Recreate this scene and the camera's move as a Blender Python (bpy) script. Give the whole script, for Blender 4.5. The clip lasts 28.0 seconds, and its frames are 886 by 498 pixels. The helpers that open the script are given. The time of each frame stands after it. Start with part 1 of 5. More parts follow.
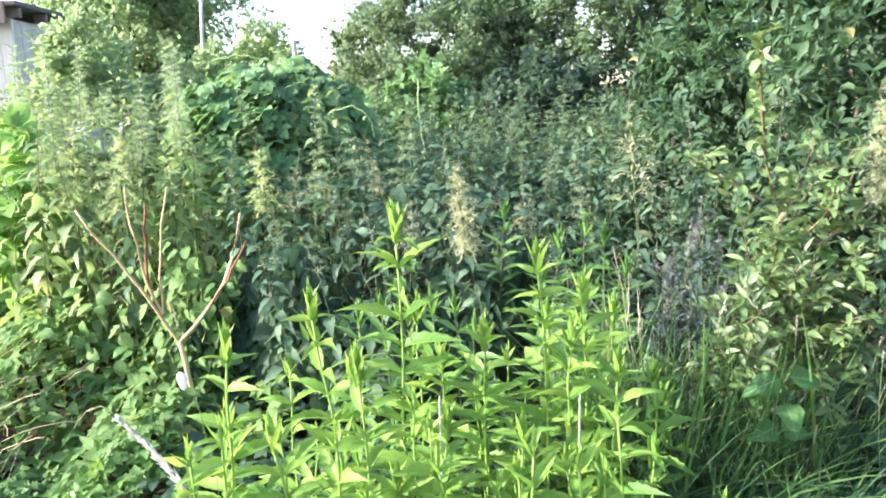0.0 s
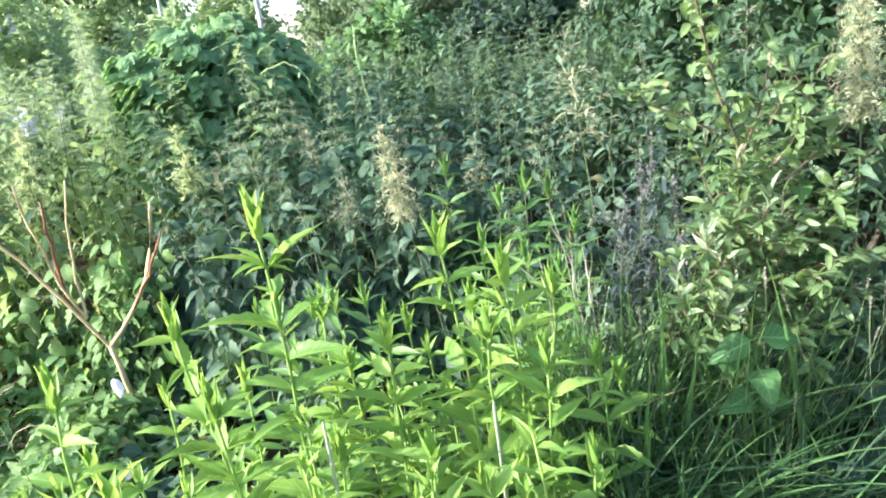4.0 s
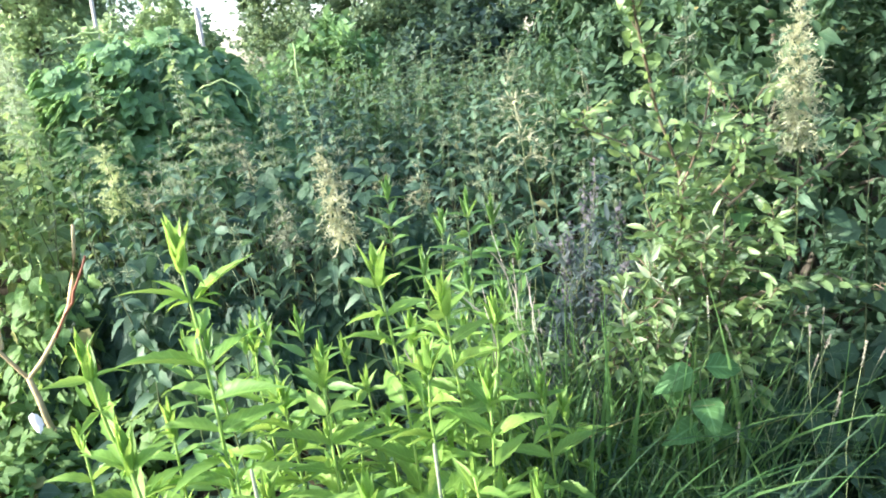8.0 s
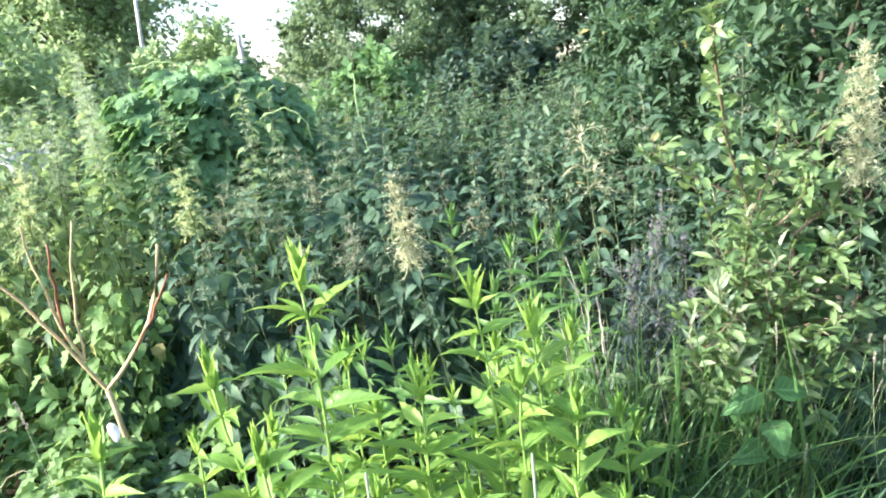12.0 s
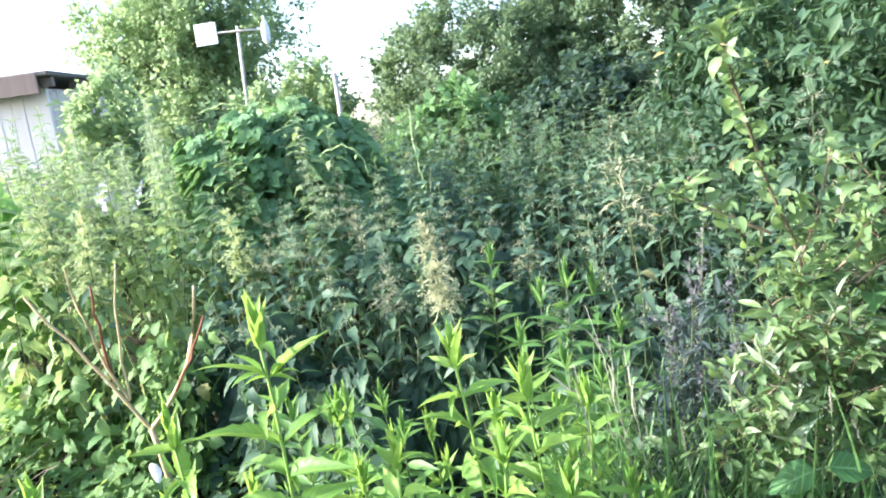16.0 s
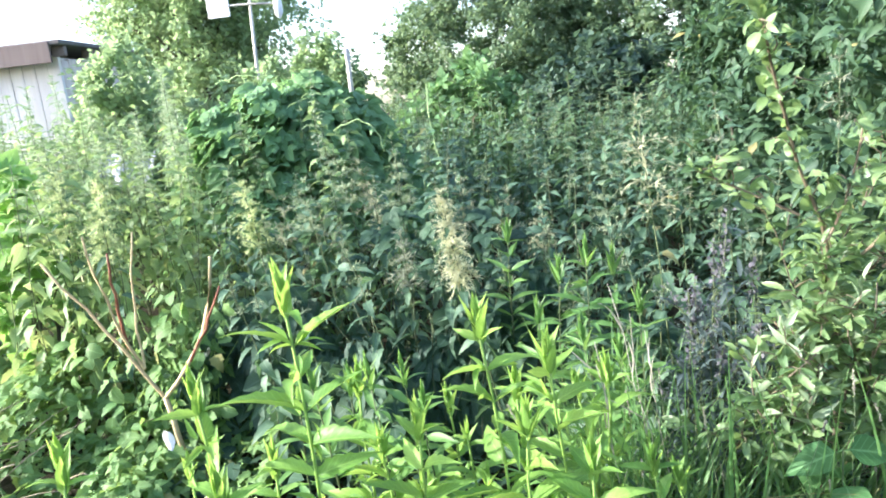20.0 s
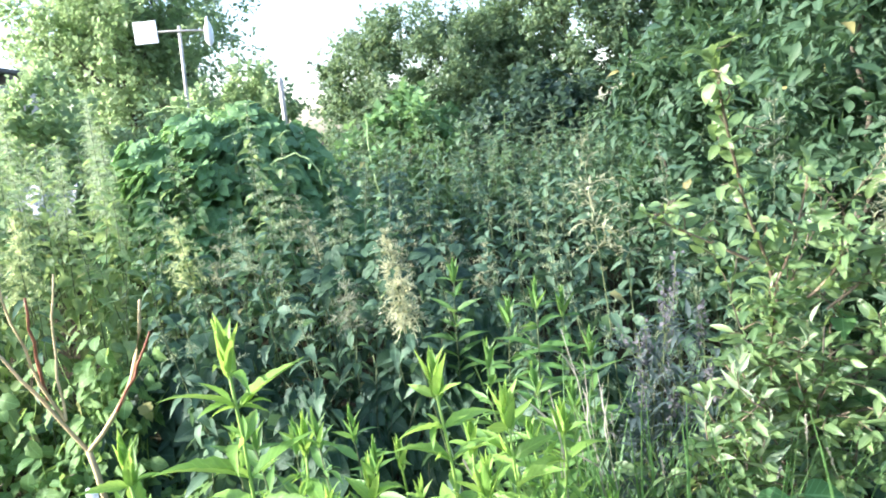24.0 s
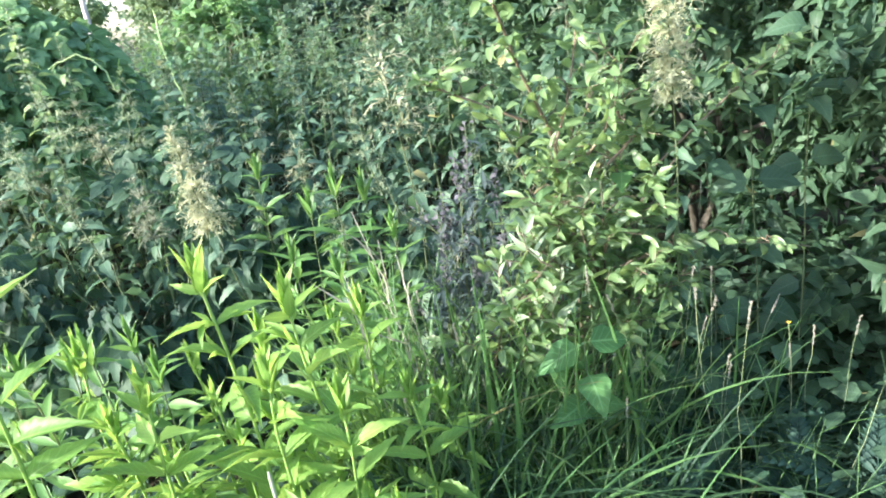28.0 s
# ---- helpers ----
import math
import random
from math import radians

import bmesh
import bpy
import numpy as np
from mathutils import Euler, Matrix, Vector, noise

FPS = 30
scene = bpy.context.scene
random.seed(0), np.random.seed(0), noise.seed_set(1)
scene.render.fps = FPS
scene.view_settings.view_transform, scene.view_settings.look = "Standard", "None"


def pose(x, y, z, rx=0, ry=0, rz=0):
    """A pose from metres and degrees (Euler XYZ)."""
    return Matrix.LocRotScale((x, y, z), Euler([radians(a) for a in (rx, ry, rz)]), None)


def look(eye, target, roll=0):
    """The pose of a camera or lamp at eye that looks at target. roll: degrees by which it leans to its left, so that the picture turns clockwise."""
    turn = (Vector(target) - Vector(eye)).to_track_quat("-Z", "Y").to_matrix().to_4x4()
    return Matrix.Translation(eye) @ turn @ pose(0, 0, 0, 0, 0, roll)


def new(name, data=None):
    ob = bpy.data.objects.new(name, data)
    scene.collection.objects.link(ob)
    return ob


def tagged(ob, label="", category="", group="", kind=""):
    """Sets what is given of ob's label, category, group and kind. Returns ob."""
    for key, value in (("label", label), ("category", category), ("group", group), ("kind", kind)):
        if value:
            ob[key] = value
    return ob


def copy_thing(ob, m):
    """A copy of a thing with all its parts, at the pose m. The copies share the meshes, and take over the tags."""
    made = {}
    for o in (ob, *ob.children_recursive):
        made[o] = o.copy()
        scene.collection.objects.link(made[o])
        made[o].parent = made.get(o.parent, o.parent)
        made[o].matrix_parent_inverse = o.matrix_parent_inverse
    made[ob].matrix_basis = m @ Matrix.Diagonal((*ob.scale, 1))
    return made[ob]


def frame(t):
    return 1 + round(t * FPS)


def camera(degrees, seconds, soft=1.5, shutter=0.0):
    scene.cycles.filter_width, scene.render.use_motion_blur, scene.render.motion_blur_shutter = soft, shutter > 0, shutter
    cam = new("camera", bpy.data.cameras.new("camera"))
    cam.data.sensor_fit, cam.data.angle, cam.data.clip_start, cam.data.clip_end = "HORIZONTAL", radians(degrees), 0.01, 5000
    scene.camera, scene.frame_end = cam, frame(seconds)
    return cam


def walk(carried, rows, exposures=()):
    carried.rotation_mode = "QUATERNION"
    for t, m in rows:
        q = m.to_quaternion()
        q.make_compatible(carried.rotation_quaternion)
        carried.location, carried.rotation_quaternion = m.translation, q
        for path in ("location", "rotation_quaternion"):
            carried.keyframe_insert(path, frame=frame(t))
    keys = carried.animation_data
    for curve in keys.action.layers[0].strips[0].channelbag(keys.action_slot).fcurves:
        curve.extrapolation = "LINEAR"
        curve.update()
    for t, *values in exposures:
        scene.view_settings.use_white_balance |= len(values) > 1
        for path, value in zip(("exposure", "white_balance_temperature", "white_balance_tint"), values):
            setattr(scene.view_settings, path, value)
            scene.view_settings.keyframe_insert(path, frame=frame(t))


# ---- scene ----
cam = camera(63.6, 28.0, soft=1.9)
METRES, EYE, TILT, LEAN, TURN = 2.2, 1.55, -12.0, 1.0, 0.0
ROWS = [
    (0.0, 0.0, 0.0, 0.0, -0.0, 0.0, -0.0),
    (0.5, 0.0232, 0.0222, 0.0109, -1.37, 0.92, 1.93),
    (1.0, 0.0142, 0.0132, 0.0137, -3.75, 0.92, 3.19),
    (1.5, -0.0034, 0.0096, 0.0145, -6.27, 0.27, 3.3),
    (2.0, -0.0068, 0.0125, 0.0026, -8.05, -2.15, 3.11),
    (2.5, 0.0598, 0.0667, 0.0104, -7.47, -3.91, 4.9),
    (3.0, 0.1284, 0.1373, 0.0319, -2.7, -4.08, 5.69),
    (3.5, 0.1318, 0.1536, 0.0354, 0.11, -5.3, 5.66),
    (5.5, 0.1406, 0.1377, 0.033, 1.34, -1.53, 6.28),
    (6.0, 0.143, 0.1415, 0.0316, 0.96, -2.37, 4.9),
    (6.5, 0.152, 0.1557, 0.0263, -1.28, -4.89, 6.27),
    (7.0, 0.1433, 0.1809, 0.0416, -3.09, -6.9, 5.21),
    (7.5, 0.1393, 0.1843, 0.0539, -3.19, -4.36, 5.36),
    (8.0, 0.1415, 0.1819, 0.046, -3.63, -3.78, 5.78),
    (8.5, 0.1382, 0.1624, 0.0451, -2.62, -2.56, 5.01),
    (9.0, 0.142, 0.1539, 0.0415, -0.27, -1.4, 5.07),
    (9.5, 0.1451, 0.1501, 0.0376, 1.9, -2.21, 5.61),
    (10.0, 0.1462, 0.1557, 0.0363, 4.03, -4.09, 4.72),
    (10.5, 0.1207, 0.172, 0.0335, 6.24, -5.76, 3.56),
    (11.0, 0.0953, 0.153, 0.0439, 8.98, -5.44, 3.66),
    (11.5, 0.0751, 0.1308, 0.0501, 2.3, -3.54, 3.29),
    (12.0, 0.065, 0.1296, 0.0559, -1.86, -1.7, 4.94),
    (12.5, 0.064, 0.1315, 0.0599, -4.96, -0.38, 5.72),
    (14.5, 0.085, 0.1583, 0.0621, -3.13, -0.72, 4.4),
    (15.0, 0.155, 0.2019, 0.0757, 3.42, 2.05, 4.74),
    (15.5, 0.1831, 0.2134, 0.069, 7.13, 1.06, 4.55),
    (16.0, 0.1934, 0.2048, 0.0655, 6.93, 1.37, 5.14),
    (16.5, 0.1908, 0.2095, 0.0636, 5.96, 1.74, 5.02),
    (17.0, 0.1874, 0.2182, 0.0628, 5.81, 0.36, 5.61),
    (17.5, 0.1832, 0.2175, 0.063, 6.6, -0.17, 4.75),
    (18.0, 0.1789, 0.2144, 0.0623, 7.3, -0.37, 3.94),
    (18.5, 0.1773, 0.2086, 0.0604, 7.53, -0.29, 3.15),
    (19.0, 0.1734, 0.2033, 0.0605, 7.54, -0.16, 3.87),
    (19.5, 0.1703, 0.2019, 0.0587, 7.44, -0.18, 4.06),
    (20.0, 0.1724, 0.2056, 0.0596, 7.35, -0.16, 3.78),
    (20.5, 0.1812, 0.2108, 0.06, 7.04, -0.17, 3.96),
    (21.0, 0.1805, 0.224, 0.082, 5.4, 2.18, 4.47),
    (21.5, 0.17, 0.2396, 0.0908, 4.93, 2.55, 4.67),
    (23.5, 0.1398, 0.2296, 0.0853, 3.36, 1.52, 3.98),
    (24.0, 0.1521, 0.231, 0.0828, 2.03, 1.65, 4.28),
    (24.5, 0.181, 0.2357, 0.0702, -0.2, 0.47, 4.87),
    (25.0, 0.2234, 0.2422, 0.0455, -4.35, -4.72, 5.28),
    (25.5, 0.2342, 0.2485, 0.0446, -5.77, -6.04, 5.86),
    (26.0, 0.2411, 0.266, 0.0371, -6.14, -8.14, 7.45),
    (26.5, 0.2376, 0.2659, 0.0443, -6.06, -8.43, 7.43),
    (27.0, 0.2282, 0.266, 0.0538, -5.32, -6.3, 7.36),
    (27.5, 0.2315, 0.2681, 0.0518, -4.03, -5.78, 7.73),
    (28.0, 0.2342, 0.2597, 0.0512, -9.38, -7.68, 9.61),
]
EXPOSURES = [(t, stops + 0.31, kelvin + 90, 19) for t, stops, kelvin in ((0.0, 1.82, 6300), (3.0, 1.78, 6080), (8.0, 1.80, 6120), (11.0, 1.83, 6150), (15.0, 1.88, 5980), (21.0, 1.89, 5950), (24.0, 1.86, 5950), (25.0, 1.86, 6120), (28.0, 1.93, 6020))]
walk(cam, [(t, pose(0, 0, EYE, TILT, LEAN, TURN) @ pose(METRES * x, METRES * y, METRES * z, 90 + pitch, roll, yaw)) for t, x, y, z, yaw, pitch, roll in ROWS], EXPOSURES)

# ---- light: low sun from the left, hazy bright sky ----
SUN_AZ, SUN_EL = -103.0, 23.0          # degrees from straight ahead (minus: to the left), and above the horizon
world = bpy.data.worlds.new("sky")
scene.world = world
world.use_nodes = True
wn = world.node_tree.nodes
sky = wn.new("ShaderNodeTexSky")
sky.sky_type = "NISHITA"
sky.sun_disc = False
sky.sun_elevation = radians(SUN_EL)
sky.sun_rotation = radians(SUN_AZ)
sky.air_density, sky.dust_density, sky.ozone_density = 1.0, 1.6, 1.0
wn["Background"].inputs["Strength"].default_value = 0.15
world.node_tree.links.new(sky.outputs[0], wn["Background"].inputs["Color"])
sun = new("sun", bpy.data.lights.new("sun", "SUN"))
sun.data.energy, sun.data.angle, sun.data.color = 3.6, radians(0.6), (1.0, 0.95, 0.86)
a, e = radians(SUN_AZ), radians(SUN_EL)
SUN_AT = Vector((math.sin(a) * math.cos(e), math.cos(a) * math.cos(e), math.sin(e)))
sun.matrix_world = look(SUN_AT * 60, (0, 0, 0))


# ---- materials ----
def base_material(name):
    m = bpy.data.materials.new(name)
    m.use_nodes = True
    return m, m.node_tree.nodes, m.node_tree.links, m.node_tree.nodes["Principled BSDF"]


def math_node(n, l, op, a, b=None, c=None):
    k = n.new("ShaderNodeMath")
    k.operation = op
    for i, v in enumerate((a, b, c)):
        if v is None:
            continue
        if isinstance(v, (int, float)):
            k.inputs[i].default_value = v
        else:
            l.new(v, k.inputs[i])
    return k.outputs[0]


def mix_node(n, l, f, a, b, blend="MIX"):
    k = n.new("ShaderNodeMix")
    k.data_type, k.blend_type = "RGBA", blend
    for i, v in ((0, f), (6, a), (7, b)):
        if isinstance(v, tuple):
            k.inputs[i].default_value = (*v, 1)
        elif isinstance(v, (int, float)):
            k.inputs[i].default_value = v
        else:
            l.new(v, k.inputs[i])
    return k.outputs[2]


def noise_node(n, l, scale, detail=3.0, coords=None):
    k = n.new("ShaderNodeTexNoise")
    k.inputs["Scale"].default_value, k.inputs["Detail"].default_value = scale, detail
    if coords is None:
        g = n.new("ShaderNodeNewGeometry")
        coords = g.outputs["Position"]
    l.new(coords, k.inputs["Vector"])
    return k.outputs[0]


def bump_node(n, l, height, strength, distance):
    k = n.new("ShaderNodeBump")
    k.inputs["Strength"].default_value, k.inputs["Distance"].default_value = strength, distance
    l.new(height, k.inputs["Height"])
    return k.outputs[0]


def leaf_material(name, dark, light, glow, see=0.35, rough=0.5, vein=0.5, dry=0.0, spec=0.35, veins=9.0):
    """A leaf: two greens mixed leaf by leaf, paler veins, some yellowed or eaten patches, and light that passes through."""
    dark, light, glow = ((c[0], c[1], min(c[2] * 1.4, max(c[2], 0.9 * c[1]))) for c in (dark, light, glow))
    m, n, l, p = base_material(name)
    info, geo = n.new("ShaderNodeObjectInfo"), n.new("ShaderNodeNewGeometry")
    rnd = math_node(n, l, "FRACT", math_node(n, l, "ADD", info.outputs["Random"], geo.outputs["Random Per Island"]))
    col = mix_node(n, l, rnd, dark, light)
    patch = noise_node(n, l, 2.2, 2.0)
    col = mix_node(n, l, math_node(n, l, "MULTIPLY", math_node(n, l, "SUBTRACT", patch, 0.35), 0.9), col, tuple(0.6 * a + 0.4 * b for a, b in zip(light, glow)))
    spots = noise_node(n, l, 140.0, 2.0)
    col = mix_node(n, l, math_node(n, l, "MULTIPLY", spots, 0.35), col, tuple(0.55 * c for c in dark))
    uv = n.new("ShaderNodeUVMap")
    sep = n.new("ShaderNodeSeparateXYZ")
    l.new(uv.outputs[0], sep.inputs[0])
    side = math_node(n, l, "ABSOLUTE", math_node(n, l, "SUBTRACT", sep.outputs[1], 0.5))
    rib = math_node(n, l, "LESS_THAN", side, 0.035)
    wave = math_node(n, l, "SINE", math_node(n, l, "MULTIPLY", math_node(n, l, "SUBTRACT", sep.outputs[0], math_node(n, l, "MULTIPLY", side, 0.45)), veins * 6.283))
    thin = math_node(n, l, "GREATER_THAN", wave, 0.86)
    lines = math_node(n, l, "MAXIMUM", rib, math_node(n, l, "MULTIPLY", thin, 0.55))
    col = mix_node(n, l, math_node(n, l, "MULTIPLY", lines, vein), col, tuple(min(1, c * 1.5 + 0.04) for c in light))
    if dry > 0:
        old = math_node(n, l, "GREATER_THAN", rnd, 1 - dry)
        col = mix_node(n, l, math_node(n, l, "MULTIPLY", old, 0.75), col, (0.27, 0.24, 0.09))
    l.new(col, p.inputs["Base Color"])
    p.inputs["Roughness"].default_value = rough
    p.inputs["Specular IOR Level"].default_value = spec
    bump = bump_node(n, l, math_node(n, l, "ADD", math_node(n, l, "MULTIPLY", wave, 0.5), math_node(n, l, "MULTIPLY", spots, 0.6)), 0.16, 0.002)
    l.new(bump, p.inputs["Normal"])
    tr = n.new("ShaderNodeBsdfTranslucent")
    l.new(mix_node(n, l, 0.55, col, glow), tr.inputs["Color"])
    mix = n.new("ShaderNodeMixShader")
    mix.inputs[0].default_value = see
    l.new(p.outputs[0], mix.inputs[1]), l.new(tr.outputs[0], mix.inputs[2])
    l.new(mix.outputs[0], n["Material Output"].inputs["Surface"])
    return m


def rough_material(name, dark, light, scale, rough=0.8, bump=0.4, depth=0.004, spec=0.3, fine=9.0):
    """A matt surface of two colours at two scales: stains and grain."""
    m, n, l, p = base_material(name)
    info = n.new("ShaderNodeObjectInfo")
    big, small = noise_node(n, l, scale, 3.0), noise_node(n, l, scale * fine, 4.0)
    f = math_node(n, l, "ADD", math_node(n, l, "MULTIPLY", big, 0.9), math_node(n, l, "MULTIPLY", small, 0.7))
    f = math_node(n, l, "SUBTRACT", math_node(n, l, "ADD", f, math_node(n, l, "MULTIPLY", info.outputs["Random"], 0.3)), 0.45)
    l.new(mix_node(n, l, f, dark, light), p.inputs["Base Color"])
    p.inputs["Roughness"].default_value, p.inputs["Specular IOR Level"].default_value = rough, spec
    l.new(bump_node(n, l, math_node(n, l, "ADD", big, small), bump, depth), p.inputs["Normal"])
    return m


def plank_material(name, dark, light):
    """Weathered paint on boards: streaks that run down the board."""
    m, n, l, p = base_material(name)
    co, mp = n.new("ShaderNodeTexCoord"), n.new("ShaderNodeMapping")
    mp.inputs["Scale"].default_value = (30, 30, 1.6)
    l.new(co.outputs["Object"], mp.inputs["Vector"])
    info = n.new("ShaderNodeObjectInfo")
    grain, stain = noise_node(n, l, 1.0, 5.0, mp.outputs[0]), noise_node(n, l, 1.7, 3.0)
    f = math_node(n, l, "ADD", math_node(n, l, "MULTIPLY", grain, 0.8), math_node(n, l, "MULTIPLY", info.outputs["Random"], 0.4))
    f = math_node(n, l, "SUBTRACT", math_node(n, l, "ADD", f, math_node(n, l, "MULTIPLY", stain, 0.7)), 0.45)
    l.new(mix_node(n, l, f, dark, light), p.inputs["Base Color"])
    p.inputs["Roughness"].default_value = 0.75
    l.new(bump_node(n, l, grain, 0.5, 0.004), p.inputs["Normal"])
    return m


HERB = leaf_material("herb_leaf", (0.062, 0.180, 0.027), (0.275, 0.47, 0.070), (0.55, 0.78, 0.10), 0.41, 0.46, 0.30, 0.0, 0.28)
# Darker herb green: the shade behind and under the clump is put into it.
SHADE_TONED_HERB = leaf_material("shade_toned_herb_leaf", (0.066, 0.170, 0.034), (0.150, 0.300, 0.060), (0.36, 0.60, 0.08), 0.38, 0.42, 0.2)
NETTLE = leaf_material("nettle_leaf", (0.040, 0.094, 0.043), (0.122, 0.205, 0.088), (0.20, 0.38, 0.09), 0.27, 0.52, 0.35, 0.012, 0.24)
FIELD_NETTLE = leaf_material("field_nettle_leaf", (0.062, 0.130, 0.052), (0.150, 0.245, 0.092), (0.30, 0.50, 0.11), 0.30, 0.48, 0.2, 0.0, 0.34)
# Paler copy of the nettle leaf: left-hand sun and haze put into colour.
SUN_TONED_NETTLE = leaf_material("sun_toned_nettle_leaf", (0.14, 0.24, 0.07), (0.27, 0.39, 0.12), (0.50, 0.66, 0.15), 0.40, 0.55, 0.4, 0.04)
TASSEL = leaf_material("nettle_flower", (0.19, 0.27, 0.11), (0.36, 0.44, 0.19), (0.48, 0.56, 0.22), 0.38, 0.8, 0.0)
YELLOW_TASSEL = leaf_material("yellow_nettle_flower", (0.36, 0.45, 0.13), (0.60, 0.68, 0.26), (0.68, 0.76, 0.27), 0.40, 0.8, 0.0)
OLIVE_TASSEL = leaf_material("olive_nettle_flower", (0.27, 0.305, 0.125), (0.47, 0.49, 0.22), (0.50, 0.52, 0.22), 0.35, 0.8, 0.0)
CREAM = leaf_material("cream_nettle_flower", (0.36, 0.39, 0.16), (0.58, 0.605, 0.28), (0.64, 0.66, 0.29), 0.35, 0.8, 0.0)
PALE_TASSEL = leaf_material("green_nettle_flower", (0.34, 0.44, 0.19), (0.54, 0.63, 0.31), (0.62, 0.72, 0.32), 0.42, 0.8, 0.0)
BROWN_TASSEL = leaf_material("brown_nettle_flower", (0.17, 0.20, 0.095), (0.31, 0.345, 0.165), (0.38, 0.42, 0.19), 0.30, 0.8, 0.0)
HOP = leaf_material("hop_leaf", (0.098, 0.215, 0.068), (0.230, 0.385, 0.122), (0.34, 0.58, 0.11), 0.32, 0.50, 0.3, 0.0, 0.18)
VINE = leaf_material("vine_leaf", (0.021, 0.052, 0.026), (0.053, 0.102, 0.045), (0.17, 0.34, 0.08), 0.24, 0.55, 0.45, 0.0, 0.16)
BRAMBLE = leaf_material("bramble_leaf", (0.060, 0.155, 0.036), (0.165, 0.285, 0.070), (0.42, 0.60, 0.09), 0.36, 0.58, 0.5, 0.022, 0.18, 7.0)
PLUM = leaf_material("shrub_leaf", (0.042, 0.106, 0.034), (0.205, 0.312, 0.088), (0.44, 0.64, 0.11), 0.36, 0.36, 0.3, 0.0, 0.48)
PLUM_TIP = leaf_material("pale_shrub_leaf", (0.16, 0.24, 0.09), (0.33, 0.43, 0.19), (0.50, 0.66, 0.22), 0.32, 0.34, 0.2, 0.0, 0.5)
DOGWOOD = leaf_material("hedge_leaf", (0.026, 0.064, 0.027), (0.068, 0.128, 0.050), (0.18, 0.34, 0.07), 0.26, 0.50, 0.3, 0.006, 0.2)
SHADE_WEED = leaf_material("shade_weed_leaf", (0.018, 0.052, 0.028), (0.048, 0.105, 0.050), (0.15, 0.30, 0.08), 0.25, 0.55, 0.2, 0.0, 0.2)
PURPLE = leaf_material("purple_leaf", (0.036, 0.068, 0.050), (0.085, 0.125, 0.098), (0.20, 0.25, 0.22), 0.30, 0.6, 0.2)
PURPLE_FLOWER = leaf_material("purple_flower", (0.085, 0.090, 0.096), (0.18, 0.18, 0.196), (0.19, 0.19, 0.20), 0.3, 0.7, 0.0)
# Two grass greens, dark then bright: shade and sunlight put into the colours.
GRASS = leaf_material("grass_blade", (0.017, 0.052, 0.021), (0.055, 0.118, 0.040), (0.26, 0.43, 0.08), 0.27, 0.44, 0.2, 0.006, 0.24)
SUN_TONED_GRASS = leaf_material("sun_toned_grass", (0.050, 0.150, 0.034), (0.145, 0.285, 0.066), (0.34, 0.54, 0.09), 0.35, 0.42, 0.2, 0.03)
STRAW = leaf_material("dry_grass", (0.26, 0.25, 0.13), (0.44, 0.42, 0.25), (0.52, 0.50, 0.27), 0.25, 0.7, 0.1)
# Light green of the left trees, lightened further to put bright haze into it.
FAR_HAZE_TONED = leaf_material("haze_toned_far_leaf", (0.16, 0.25, 0.09), (0.30, 0.42, 0.15), (0.54, 0.72, 0.23), 0.52, 0.5, 0.0)
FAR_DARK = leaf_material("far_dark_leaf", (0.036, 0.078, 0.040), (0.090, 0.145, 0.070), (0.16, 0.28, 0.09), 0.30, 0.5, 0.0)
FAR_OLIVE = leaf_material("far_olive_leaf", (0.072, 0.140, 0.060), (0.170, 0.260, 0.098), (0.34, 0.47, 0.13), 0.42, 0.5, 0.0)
YELLOW_LEAF = leaf_material("bright_vine_leaf", (0.14, 0.31, 0.05), (0.25, 0.45, 0.09), (0.48, 0.76, 0.12), 0.42, 0.45, 0.45)
STEM = rough_material("green_stem", (0.14, 0.26, 0.05), (0.26, 0.40, 0.09), 30, 0.5, 0.2, 0.001)
GRASS_STEM = rough_material("grass_stalk", (0.12, 0.19, 0.07), (0.30, 0.34, 0.18), 30, 0.6, 0.2, 0.001)
PALE_STEM = rough_material("pale_twining_stem", (0.22, 0.34, 0.13), (0.36, 0.48, 0.22), 30, 0.5, 0.2, 0.001)
NETTLE_STEM = rough_material("nettle_stem", (0.055, 0.085, 0.035), (0.115, 0.150, 0.065), 30, 0.6, 0.3, 0.001)
SHRUB_TWIG = rough_material("brown_twig", (0.10, 0.082, 0.050), (0.23, 0.19, 0.125), 18, 0.7, 0.5, 0.002)
BARK = rough_material("bark", (0.045, 0.042, 0.028), (0.12, 0.108, 0.075), 14, 0.85, 0.8, 0.004)
TWIG = rough_material("dry_twig", (0.33, 0.25, 0.120), (0.62, 0.51, 0.285), 18, 0.7, 0.5, 0.002)
DEAD_STEM = rough_material("dead_stem", (0.17, 0.14, 0.085), (0.36, 0.31, 0.20), 18, 0.8, 0.5, 0.002)
RED_TWIG = rough_material("red_twig", (0.17, 0.060, 0.036), (0.31, 0.130, 0.072), 18, 0.6, 0.4, 0.002)
SOIL = rough_material("soil", (0.022, 0.020, 0.013), (0.055, 0.052, 0.028), 1.4, 0.95, 0.9, 0.02, 0.1, 14.0)
WHITE_PAINT = plank_material("weathered_white_board", (0.66, 0.62, 0.58), (0.88, 0.84, 0.80))
PINK_PAINT = plank_material("weathered_pink_board", (0.55, 0.45, 0.40), (0.82, 0.73, 0.67))
FASCIA = plank_material("weathered_brown_board", (0.10, 0.075, 0.065), (0.20, 0.16, 0.14))
ROOFING = rough_material("roofing_felt", (0.08, 0.075, 0.07), (0.16, 0.15, 0.14), 4, 0.9, 0.5, 0.004)
